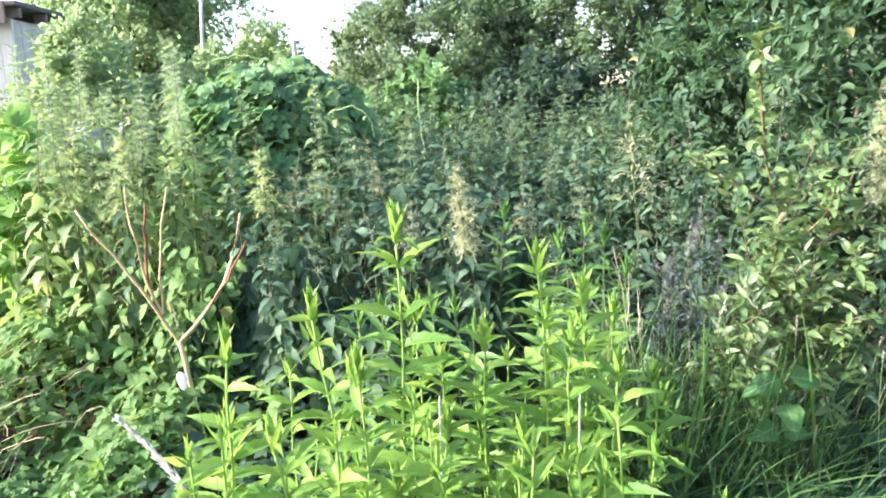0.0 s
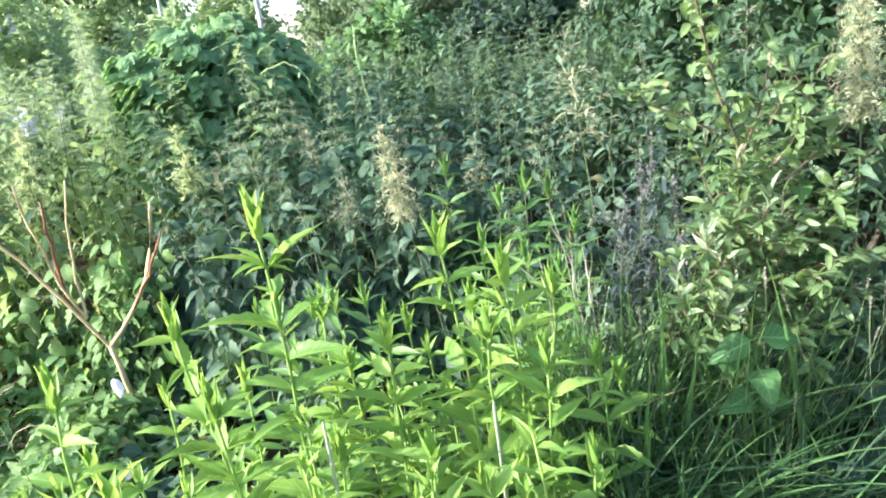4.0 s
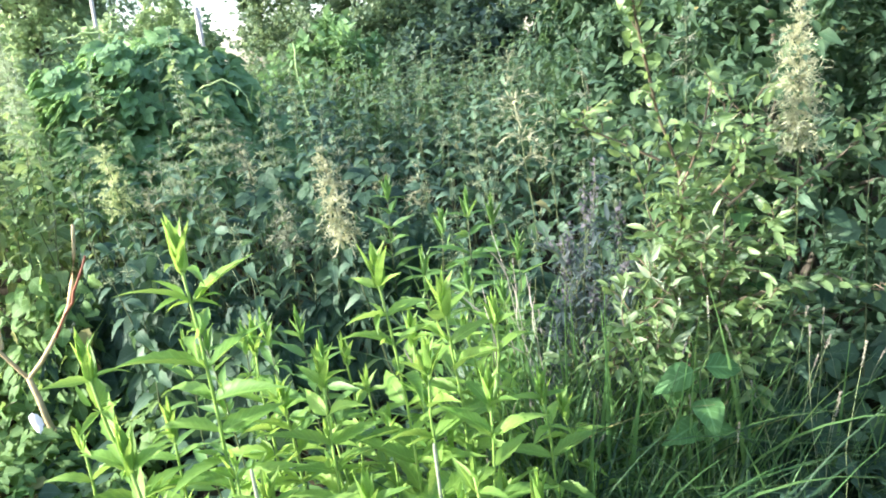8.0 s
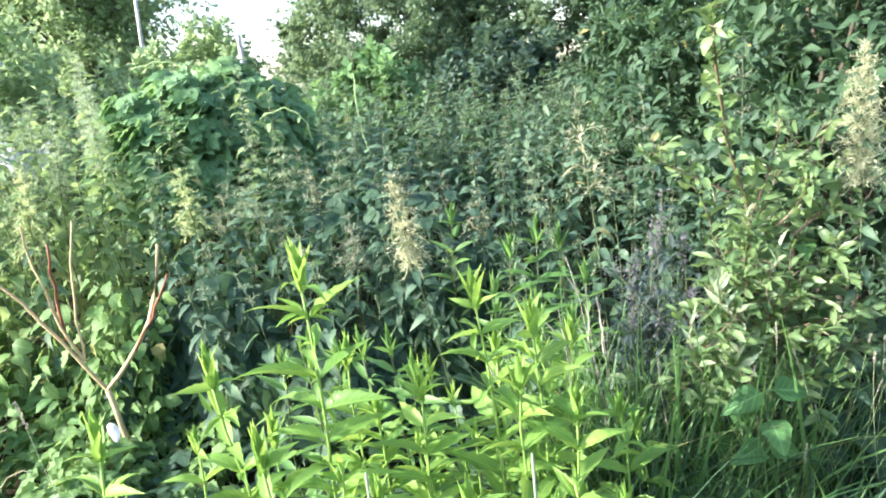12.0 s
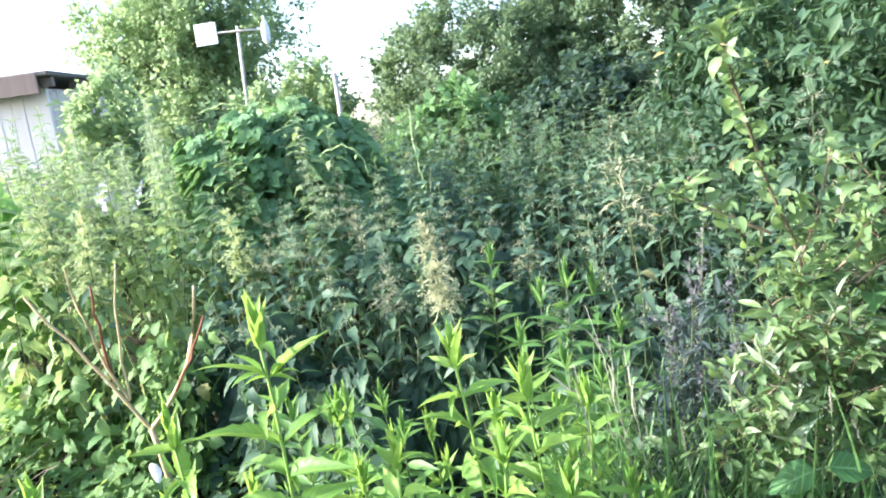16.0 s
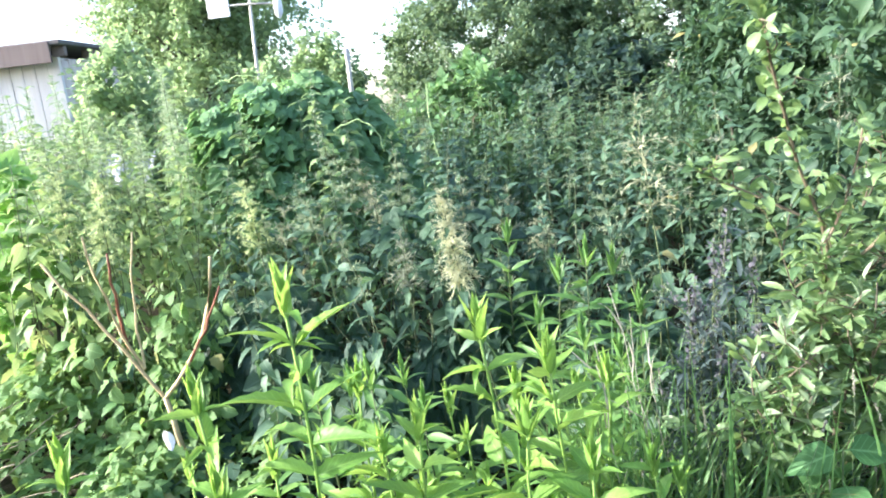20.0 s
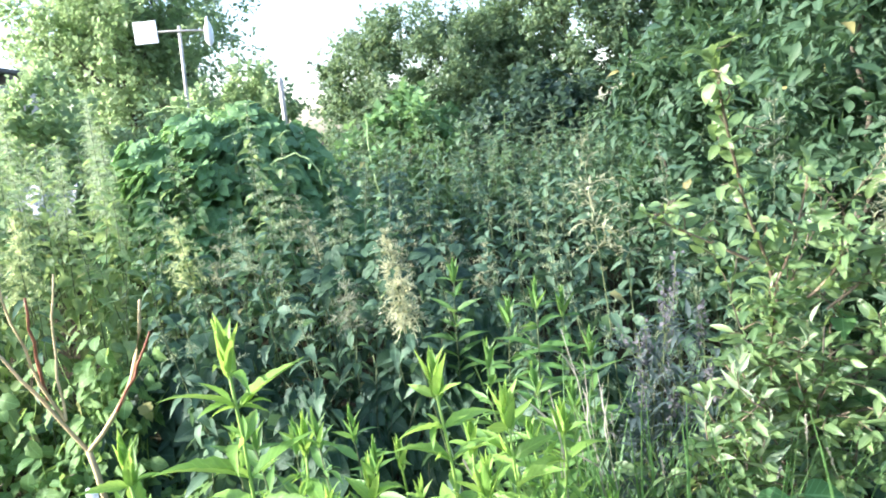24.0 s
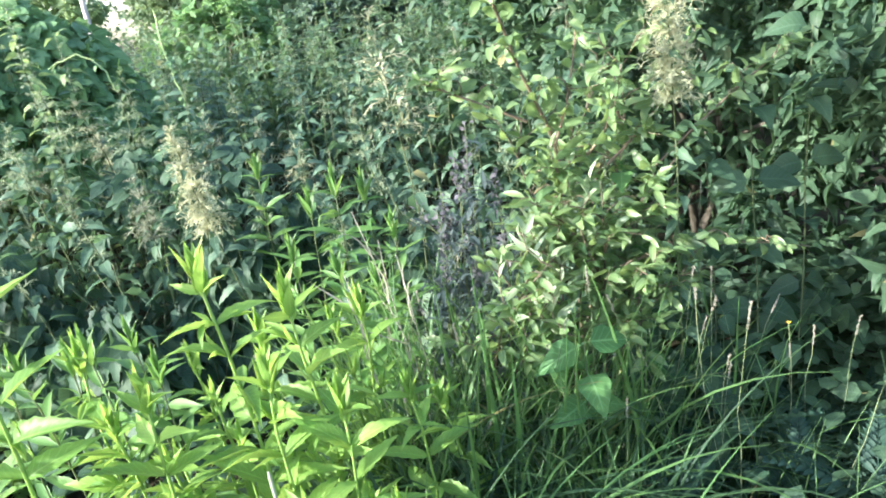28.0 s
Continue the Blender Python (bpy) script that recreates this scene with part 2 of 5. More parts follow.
METAL = rough_material("grey_painted_metal", (0.36, 0.34, 0.30), (0.56, 0.53, 0.48), 9, 0.5, 0.2, 0.001, 0.5)
WHITE_PLASTIC = rough_material("white_plastic", (0.70, 0.71, 0.73), (0.86, 0.87, 0.88), 5, 0.4, 0.1, 0.001, 0.5)
SHEET = rough_material("crumpled_sheet", (0.10, 0.13, 0.19), (0.66, 0.70, 0.76), 16, 0.35, 0.8, 0.01, 0.5, 4.0)
BLUE_PLASTIC = rough_material("blue_plastic", (0.22, 0.36, 0.58), (0.36, 0.50, 0.70), 5, 0.4, 0.15, 0.002, 0.5)
STAKE = rough_material("weathered_stake", (0.20, 0.24, 0.15), (0.32, 0.36, 0.25), 12, 0.8, 0.4, 0.001)
PLUME = leaf_material("plume_bristle", (0.55, 0.55, 0.34), (0.78, 0.77, 0.54), (0.80, 0.80, 0.56), 0.45, 0.8, 0.0)
PETAL = rough_material("yellow_petal", (0.70, 0.42, 0.03), (0.85, 0.58, 0.06), 60, 0.6, 0.1, 0.001)

rng = np.random.default_rng(11)


# ---- shapes: everything is quads in numpy arrays (V, Q, UV) ----
def outline(kind, s):
    if kind == "lance":
        return np.sin(np.pi * np.clip(s, 0, 1) ** 0.72) ** 1.15
    if kind == "heart":
        return np.sin(np.pi * np.clip(s, 0, 1) ** 0.62) ** 0.85
    if kind == "ovate":
        return np.sin(np.pi * np.clip(s, 0, 1) ** 0.80) ** 0.68
    if kind == "toothed":
        return np.sin(np.pi * np.clip(s, 0, 1) ** 0.58) ** 0.95 * (1.06 - 0.30 * s)
    if kind == "taper":
        return np.sin(np.pi * np.clip(s, 0, 1) ** 0.70) ** 1.05 * (1.08 - 0.25 * s)
    return np.clip(np.minimum(1, 0.45 + 1.4 * s), 0, 1) * (1 - s ** 1.8)      # blade


def leaf_shape(n, length, width, kind="lance", fold=0.35, droop=0.25, serr=0.0, stalk=0.0, wavy=0.0, seed=0):
    r = np.random.default_rng(seed)
    s = np.linspace(0, 1, n + 1)
    w = outline(kind, s) * width / 2
    if serr:
        w = w * (1 + serr * np.where(np.arange(n + 1) % 2 == 0, -1, 1))
    w = np.maximum(w, min(0.004 * length, 0.05 * width))
    bend = 2.0 * droop * s - 0.35 * droop
    x = stalk + np.concatenate([[0], np.cumsum(np.cos((bend[1:] + bend[:-1]) / 2))]) * length / n
    z = -np.concatenate([[0], np.cumsum(np.sin((bend[1:] + bend[:-1]) / 2))]) * length / n + wavy * length * np.sin(s * 7 + seed)
    lift = fold * w
    wob = wavy * length * r.normal(size=(2, n + 1)) * 0.6
    V = np.stack([np.c_[x - serr * 0.3 * w, -w, z + lift + wob[0]], np.c_[x, 0 * w, z], np.c_[x - serr * 0.3 * w, w, z + lift + wob[1]]], 1).reshape(-1, 3)
    UV = np.stack([np.c_[s, 0 * s], np.c_[s, 0 * s + 0.5], np.c_[s, 0 * s + 1]], 1).reshape(-1, 2)
    Q = []
    for i in range(n):
        b = 3 * i
        Q += [(b, b + 3, b + 4, b + 1), (b + 1, b + 4, b + 5, b + 2)]
    if stalk:
        k = len(V)
        t = 0.012 * length
        V = np.vstack([V, [(0, -t, 0), (0, t, 0), (stalk, t, 0), (stalk, -t, 0)]])
        UV = np.vstack([UV, [(0, 0.5)] * 4])
        Q.append((k, k + 1, k + 2, k + 3))
    return V, np.array(Q), UV


def lobed_shape(length, seed, lobes=3):
    """A hop leaf: lobes that fan out from the stalk."""
    parts = []
    for k in range(lobes):
        ang = (k - (lobes - 1) / 2) * (0.95 if lobes == 3 else 0.62)
        size = length * (1.0 - 0.22 * abs(k - (lobes - 1) / 2))
        V, Q, UV = leaf_shape(5, size, size * 0.62, "ovate", 0.2, 0.25, 0.06, 0, 0.01, seed + k)
        c, s_ = math.cos(ang), math.sin(ang)
        V = V @ np.array([[c, s_, 0], [-s_, c, 0], [0, 0, 1]]) + (0, 0, 0.0015 * k)
        parts.append((V, Q, UV))
    return join(parts)


def join(parts):
    V, Q, UV, k = [], [], [], 0
    for v, q, u in parts:
        V.append(v), Q.append(np.asarray(q) + k), UV.append(u)
        k += len(v)
    return np.vstack(V), np.vstack(Q), np.vstack(UV)


def tube(points, radii, sides=6):
    P = np.asarray(points, float)
    n = len(P)
    R = np.broadcast_to(np.asarray(radii, float), (n,)) if np.ndim(radii) == 0 else np.asarray(radii, float)
    T = np.gradient(P, axis=0)
    T /= np.linalg.norm(T, axis=1)[:, None] + 1e-9
    ref = np.where(np.abs(T[:, 2:3]) < 0.95, [[0, 0, 1.0]], [[1.0, 0, 0]])
    A = np.cross(T, ref)
    A /= np.linalg.norm(A, axis=1)[:, None] + 1e-9
    B = np.cross(T, A)
    ph = np.arange(sides) * 2 * np.pi / sides
    V = P[:, None] + R[:, None, None] * (np.cos(ph)[None, :, None] * A[:, None] + np.sin(ph)[None, :, None] * B[:, None])
    Q = [(i * sides + j, i * sides + (j + 1) % sides, (i + 1) * sides + (j + 1) % sides, (i + 1) * sides + j) for i in range(n - 1) for j in range(sides)]
    V = V.reshape(-1, 3)
    k = len(V)
    V = np.vstack([V, P[-1:] + T[-1:] * R[-1] * 0.5, P[:1]])
    Q += [((n - 1) * sides + j, (n - 1) * sides + (j + 1) % sides, k, k) for j in range(0)]
    tip = n - 1
    Q += [(tip * sides + j, tip * sides + (j + 1) % sides, tip * sides + (j + 2) % sides, k) for j in range(0, sides, 2)]
    return V, np.array(Q), np.zeros((len(V), 2)) + 0.25


def unit(v):
    v = np.asarray(v, float)
    return v / (np.linalg.norm(v, axis=-1, keepdims=True) + 1e-9)


def frames(d, up):
    """Turns (n,3,3) whose x runs along d and whose z lies near up."""
    d = unit(d)
    y = unit(np.cross(up, d))
    z = np.cross(d, y)
    return np.stack([d, y, z], -1)


def scatter(shapes, at, d, up, size):
    """Many copies of the shapes, in turn, as one set of arrays."""
    at, size = np.asarray(at, float), np.asarray(size, float)
    F = frames(np.asarray(d, float), np.asarray(up, float))
    out = []
    for k, (V, Q, UV) in enumerate(shapes):
        i = np.arange(k, len(at), len(shapes))
        if not len(i):
            continue
        W = np.einsum("nij,vj->nvi", F[i], V) * size[i, None, None] + at[i, None]
        q = (Q[None] + (np.arange(len(i)) * len(V))[:, None, None]).reshape(-1, 4)
        out.append((W.reshape(-1, 3), q, np.tile(UV, (len(i), 1))))
    return join(out)


def mesh_of(name, arrays, material, smooth=True):
    V, Q, UV = arrays
    me = bpy.data.meshes.new(name)
    me.vertices.add(len(V)), me.loops.add(Q.size), me.polygons.add(len(Q))
    me.vertices.foreach_set("co", np.asarray(V, np.float32).ravel())
    me.loops.foreach_set("vertex_index", np.asarray(Q, np.int32).ravel())
    me.polygons.foreach_set("loop_start", np.arange(0, Q.size, 4, dtype=np.int32))
    me.polygons.foreach_set("use_smooth", np.full(len(Q), smooth))
    uv = me.uv_layers.new(name="UVMap")
    uv.data.foreach_set("uv", np.asarray(UV, np.float32)[Q.ravel()].ravel())
    me.materials.append(material)
    me.update(calc_edges=True)
    return me


def part(name, arrays, material, parent, label="", m=None, smooth=True):
    me = arrays if isinstance(arrays, bpy.types.Mesh) else mesh_of(name, arrays, material, smooth)
    ob = new(name, me)
    ob.parent = parent
    if m is not None:
        ob.matrix_basis = m
    if label:
        ob["label"] = label
    return ob


def thing(name, at, label, category, group="", kind=""):
    ob = new(name)
    ob.location = at
    ob.empty_display_size = 0.05
    return tagged(ob, label, category, group, kind)


def stuff(name, arrays, material, label, category):
    return tagged(new(name, mesh_of(name, arrays, material)), label, category, "", "stuff")


def matrix_at(p, d, up, size=1.0):
    F = frames(np.array([d]), np.array([up]))[0] * size
    return Matrix([[*F[0], p[0]], [*F[1], p[1]], [*F[2], p[2]], [0, 0, 0, 1]])


def box(x0, x1, y0, y1, z0, z1, bevel=0.0):
    b = min(bevel, (x1 - x0) / 3, (y1 - y0) / 3, (z1 - z0) / 3)
    if b <= 0:
        V = np.array([(x, y, z) for z in (z0, z1) for y in (y0, y1) for x in (x0, x1)], float)
        Q = np.array([(0, 2, 3, 1), (4, 5, 7, 6), (0, 1, 5, 4), (2, 6, 7, 3), (0, 4, 6, 2), (1, 3, 7, 5)])
        return V, Q, np.full((8, 2), 0.25)
    bm = bmesh.new()
    bmesh.ops.create_cube(bm, size=1, matrix=Matrix.Translation(((x0 + x1) / 2, (y0 + y1) / 2, (z0 + z1) / 2)) @ Matrix.Diagonal((x1 - x0, y1 - y0, z1 - z0, 1)))
    bmesh.ops.bevel(bm, geom=bm.edges[:], offset=b, segments=1, affect="EDGES")
    V = np.array([v.co[:] for v in bm.verts])
    Q = []
    for f in bm.faces:
        i = [v.index for v in f.verts]
        if len(i) == 3:
            V = np.vstack([V, (V[i[0]] + V[i[2]])[None] / 2])
            i.append(len(V) - 1)
            Q.append((i[0], i[1], i[2], i[3]))
        else:
            Q.append(tuple(i))
    bm.free()
    return V, np.array(Q), np.full((len(V), 2), 0.25)


def bent(p0, p1, n=7, sag=(0, 0, 0), wob=0.0, r=rng):
    s = np.linspace(0, 1, n)[:, None]
    P = np.asarray(p0, float) * (1 - s) + np.asarray(p1, float) * s + np.asarray(sag, float) * (4 * s * (1 - s))
    if wob:
        P[1:-1] += r.normal(size=(n - 2, 3)) * wob
    return P


def along(P, s):
    t = np.clip(s, 0, 1) * (len(P) - 1)
    i = min(int(t), len(P) - 2)
    return P[i] + (P[i + 1] - P[i]) * (t - i)


def around(az, el):
    return np.array([math.cos(az) * math.cos(el), math.sin(az) * math.cos(el), math.sin(el)])


UP = np.array([0, 0, 1.0])

HERB_LEAVES = [mesh_of("herb_leaf", leaf_shape(12, 1, 0.235 + 0.025 * (k % 3), "taper", 0.40 + 0.20 * (k % 4), 0.08 + 0.12 * (k % 5), 0.09, 0.02, 0.008, k), HERB) for k in range(10)]
HERB_YOUNG = [mesh_of("herb_young_leaf", leaf_shape(7, 1, 0.235 + 0.02 * k, "taper", 0.70, -0.12 + 0.10 * k, 0.05, 0, 0.008, 40 + k), HERB) for k in range(4)]
SLENDER_LEAVES = [mesh_of("slender_leaf", leaf_shape(7, 1, 0.20 + 0.02 * (k % 3), "lance", 0.5, 0.12 + 0.10 * (k % 4), 0.04, 0.02, 0.006, 20 + k), SHADE_TONED_HERB) for k in range(10)]
SLENDER_YOUNG = [mesh_of("slender_young_leaf", leaf_shape(5, 1, 0.22, "lance", 0.8, -0.05 + 0.08 * k, 0, 0, 0.004, 50 + k), SHADE_TONED_HERB) for k in range(4)]
NETTLE_SHAPES = [leaf_shape(7, 1, 0.35 + 0.05 * (k % 3), "toothed", 0.32, 0.38 + 0.16 * (k % 3), 0.12, 0.16, 0.012, 60 + k) for k in range(5)]
HEART_SHAPES = [leaf_shape(5, 1, 0.76 + 0.06 * (k % 2), "heart", 0.12, 0.16 + 0.1 * (k % 3), 0.05, 0.15, 0.02, 80 + k) for k in range(5)]
OVATE_SHAPES = [leaf_shape(4, 1, 0.58 + 0.05 * (k % 2), "ovate", 0.32, 0.15 + 0.14 * (k % 3), 0.04, 0.08, 0.015, 100 + k) for k in range(5)]
ROUND_SHAPES = [leaf_shape(7, 1, 0.66 + 0.05 * (k % 3), "ovate", 0.14, 0.14 + 0.10 * (k % 3), 0.07, 0.08, 0.03, 110 + k) for k in range(5)]
BROAD_TOOTHED = [leaf_shape(7, 1, 0.50 + 0.05 * k, "toothed", 0.24, 0.20 + 0.12 * k, 0.14, 0.10, 0.03, 140 + k) for k in range(4)]
FIELD_SHAPES = [leaf_shape(3, 1, 0.36 + 0.05 * k, "toothed", 0.3, 0.35 + 0.15 * k, 0, 0, 0.01, 150 + k) for k in range(4)]
HOP_SHAPES = [lobed_shape(1.0, 120 + 7 * k, 3 if k % 2 else 5) for k in range(4)]
FAR_SHAPES = [(np.array([(0, 0, 0), (0.45, -0.30 - 0.04 * k, 0.10), (1, 0, -0.12 * k), (0.5, 0.30 + 0.04 * k, 0.06)]), np.array([[0, 1, 2, 3]]), np.array([(0, 0.5), (0.45, 0), (1, 0.5), (0.5, 1)])) for k in range(3)]
HEDGE_SHAPES = [leaf_shape(4, 1, 0.36 + 0.06 * (k % 3), "toothed", 0.40, 0.15 + 0.14 * (k % 4), 0, 0, 0.02, 130 + k) for k in range(6)]
SLIM_SHAPES = [leaf_shape(3, 1, 0.22, "lance", 0.3, 0.25 + 0.1 * k, 0, 0, 0.01, 160 + k) for k in range(3)]


# ---- ground ----
def ground():
    n = 90
    g = np.sign(np.linspace(-1, 1, n)) * np.abs(np.linspace(-1, 1, n)) ** 3 * 400
    X, Y = np.meshgrid(g, g + 4)
    Z = np.array([noise.noise(Vector((x * 0.9, y * 0.9, 0))) for x, y in zip(X.ravel(), Y.ravel())]) * 0.05
    V = np.c_[X.ravel(), Y.ravel(), Z]
    i = np.arange(n * n).reshape(n, n)
    Q = np.stack([i[:-1, :-1], i[:-1, 1:], i[1:, 1:], i[1:, :-1]], -1).reshape(-1, 4)
    tagged(new("ground", mesh_of("ground", (V, Q, np.zeros((len(V), 2))), SOIL)), "dark garden soil with dead leaf litter", "ground", "", "structure")


ground()


# ---- leafy herbs in front ----
def leafy_herb(base, tip, leaf=0.115, nodes=9, seed=0, start=0.22, turn=0.0, group="leafy herbs in the front clump", label="tall bright green herb with serrated lance-shaped leaves", leaves=HERB_LEAVES, young=HERB_YOUNG, stem=STEM, shoots=True):
    r = np.random.default_rng(seed)
    base, tip = np.asarray(base, float), np.asarray(tip, float)
    ob = thing("leafy_herb", base, label, "herb", group)
    top = tip - base
    h = np.linalg.norm(top)
    P = bent((0, 0, -0.02), top - unit(top) * 0.045, 8, (r.normal() * 0.02, r.normal() * 0.02, 0), 0.004, r)
    part("stem", tube(P, np.linspace(0.0050, 0.0030, 8) * (0.8 + h * 0.2) * (1 if stem is STEM else 0.6), 6), stem, ob)
    nodes = max(5, round(h * (1 - start) / (0.078 if stem is STEM else 0.066)))
    for k in range(nodes):
        s = start + (0.955 - start) * (k / (nodes - 1)) ** 0.92
        p = along(P, s)
        az = turn + (k % 2) * 0.95 * (1 if k % 4 == 1 else -1) + r.normal() * 0.22
        f = (k + 1) / nodes
        size = leaf * (0.80 + 0.30 * math.sin(math.pi * min(1, f * 0.95) ** 0.8)) * (0.75 if k == nodes - 1 else 1) * r.uniform(0.85, 1.12)
        el = 0.34 + 0.35 * max(0, f - 0.6) + r.normal() * 0.15
        for side in (0, math.pi):
            if r.random() < 0.04:
                continue
            d = around(az + side + r.normal() * 0.12, el + r.normal() * 0.1)
            part("leaf", leaves[r.integers(10)], None, ob, "", matrix_at(p, d, UP + np.array([-0.15, -0.25, 0]) + r.normal(size=3) * 0.25, size * r.uniform(0.88, 1.14)))
        if shoots and 0.2 < f < 0.95:
            for side in (0, math.pi):
                if r.random() < 0.62:   # short shoot in the leaf's axil
                    q = p + np.array([0, 0, 0.004])
                    out = around(az + side + r.normal() * 0.5, 0.55 + r.normal() * 0.2)
                    for j in range(3):
                        d = unit(out + r.normal(size=3) * 0.50)
                        part("young_leaf", leaves[r.integers(10)], None, ob, "", matrix_at(q + out * 0.012 * j, d, UP + r.normal(size=3) * 0.4, leaf * r.uniform(0.26, 0.55)))
    full = 1.0 if shoots else 0.75
    for k in range(7 if shoots else 5):   # the bud of upright leaves
        d = around(turn + k * 2.4 + r.normal() * 0.3, 1.52 - (0.060 if shoots else 0.13) * k + r.normal() * 0.07)
        part("young_leaf", young[k % 4], None, ob, "", matrix_at(P[-1] - unit(P[-1] - P[-2]) * 0.011 * k, d, -d * [1, 1, 0] + UP * 0.2, leaf * full * (0.48 + 0.050 * k) * r.uniform(0.85, 1.10)))
    return ob


HERBS = [  # tip, leaf length, nodes
    ((-0.13, 1.78, 1.29), 0.118, 11), ((-0.36, 1.79, 1.08), 0.105, 9), ((0.24, 1.86, 1.18), 0.108, 10), ((0.10, 1.83, 0.98), 0.100, 8),
    ((0.38, 1.92, 1.07), 0.112, 9), ((0.52, 2.15, 0.93), 0.105, 8), ((-0.21, 1.54, 1.00), 0.105, 9), ((-0.09, 2.11, 0.97), 0.095, 8),
    ((-0.51, 1.57, 1.05), 0.105, 9), ((0.33, 1.80, 0.98), 0.105, 8), ((0.45, 1.78, 0.90), 0.110, 8), ((0.00, 1.62, 0.82), 0.105, 7),
    ((0.18, 1.62, 0.80), 0.105, 7), ((0.36, 1.60, 0.76), 0.100, 7), ((-0.40, 1.45, 0.88), 0.100, 7), ((0.30, 2.05, 0.96), 0.100, 8),
    ((-0.02, 1.95, 0.86), 0.100, 7), ((-0.28, 1.95, 0.84), 0.100, 7), ((0.58, 1.92, 0.82), 0.100, 7), ((-0.12, 1.48, 0.74), 0.105, 7),
    ((0.52, 1.66, 0.72), 0.100, 6), ((0.10, 1.45, 0.66), 0.100, 6), ((-0.58, 1.72, 0.80), 0.095, 7), ((0.22, 1.42, 0.64), 0.095, 6),
    ((-0.30, 1.38, 0.70), 0.095, 6), ((0.65, 2.05, 0.70), 0.09, 6), ((0.12, 2.15, 0.88), 0.09, 7), ((0.44, 2.25, 0.86), 0.09, 7),
]
for k, (tip, leaf, nodes) in enumerate(HERBS):
    lean = rng.normal(size=2) * 0.03
    leafy_herb((tip[0] + lean[0] + 0.02, tip[1] + lean[1] + 0.02, 0), tip, leaf * 1.26, nodes + 2, 200 + k, 0.30, 0.15 if k == 0 else rng.uniform(-0.5, 0.5))
for k in range(20):   # lower plants that fill the clump
    tip = (rng.uniform(-0.62, 0.60), rng.uniform(1.36, 2.10), rng.uniform(0.52, 0.80))
    leafy_herb((tip[0] + 0.02, tip[1] + 0.02, 0), tip, 0.120, 7, 300 + k, 0.30, rng.uniform(-1.5, 1.5), shoots=False)
for k in range(17):   # half-high plants that close the gaps
    tip = (rng.uniform(-0.60, 0.62), rng.uniform(1.38, 1.62) if k % 3 else rng.uniform(1.65, 2.05), rng.uniform(0.62, 0.92))
    leafy_herb((tip[0] + 0.03, tip[1] + 0.02, 0), tip, 0.125, 8, 340 + k, 0.34, rng.uniform(-1.2, 1.2), shoots=False)
for k, tip in enumerate(((-0.03, 1.47, 0.80), (0.29, 1.49, 0.79), (0.36, 1.52, 0.74), (-0.09, 1.52, 0.72))):   # before the two stakes
    leafy_herb((tip[0] + 0.02, tip[1] + 0.01, 0), tip, 0.125, 8, 370 + k, 0.34, 0.2 + 0.5 * k, shoots=False)
# Narrow herbs behind the clump; their shade is put into the leaf colour.
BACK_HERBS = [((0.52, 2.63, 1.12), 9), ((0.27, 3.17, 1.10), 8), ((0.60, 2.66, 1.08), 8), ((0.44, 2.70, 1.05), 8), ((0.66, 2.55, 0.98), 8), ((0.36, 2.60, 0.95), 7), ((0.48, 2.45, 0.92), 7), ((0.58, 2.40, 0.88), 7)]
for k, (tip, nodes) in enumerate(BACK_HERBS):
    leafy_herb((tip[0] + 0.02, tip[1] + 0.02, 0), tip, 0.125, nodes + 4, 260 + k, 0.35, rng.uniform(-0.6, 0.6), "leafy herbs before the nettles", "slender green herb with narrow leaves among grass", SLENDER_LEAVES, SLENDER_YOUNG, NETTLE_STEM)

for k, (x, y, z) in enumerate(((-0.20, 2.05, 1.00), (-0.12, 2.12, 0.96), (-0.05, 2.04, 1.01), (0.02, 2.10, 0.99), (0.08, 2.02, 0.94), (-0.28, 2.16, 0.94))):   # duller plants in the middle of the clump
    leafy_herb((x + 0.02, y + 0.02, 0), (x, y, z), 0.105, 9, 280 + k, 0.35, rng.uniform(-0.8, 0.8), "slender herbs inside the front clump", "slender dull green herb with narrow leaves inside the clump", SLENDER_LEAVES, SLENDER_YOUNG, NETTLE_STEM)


# ---- nettles ----
def strand(length, seed, knots=6, segs=5, fat=1.0):
    """One thread of nettle flowers: a thin arching axis with short side tufts, like a small feather."""
    r = np.random.default_rng(seed)
    s = np.linspace(0, 1, segs + 1)
    P = np.c_[0.95 * s, 0.08 * np.cumsum(r.normal(size=segs + 1)) * s * 0.5, 0.14 * np.sin(2.6 * s) - r.uniform(0.15, 0.45) * s * s] * length
    w = fat * length * 0.030 * (1.1 - 0.8 * s)
    tilt = r.uniform(-0.8, 0.8, segs + 1)
    off = np.c_[0 * w, np.cos(tilt) * w, np.sin(tilt) * w]
    V = np.stack([P - off, P + off], 1).reshape(-1, 3)
    Q = np.array([(2 * i, 2 * i + 1, 2 * i + 3, 2 * i + 2) for i in range(segs)])
    out = [(V, Q, np.full((len(V), 2), 0.25))]
    for k in range(knots):
        f = 0.18 + 0.82 * (k + r.random()) / knots
        p = along(P, f)
        a = r.uniform(0, 6.28)
        way = unit(np.array([0.75, math.cos(a), math.sin(a) - 0.25]))
        e = fat * length * r.uniform(0.16, 0.34) * (1.15 - 0.6 * f)
        v = unit(np.cross(way, r.normal(size=3))) * e * r.uniform(0.09, 0.15)
        out.append((np.array([p, p + way * e * 0.45 - v, p + way * e, p + way * e * 0.5 + v]), np.array([[0, 1, 2, 3]]), np.full((4, 2), 0.25)))
    return join(out)


STRANDS = [strand(1.0, 300 + k, 5, 3, 1.5) for k in range(6)]
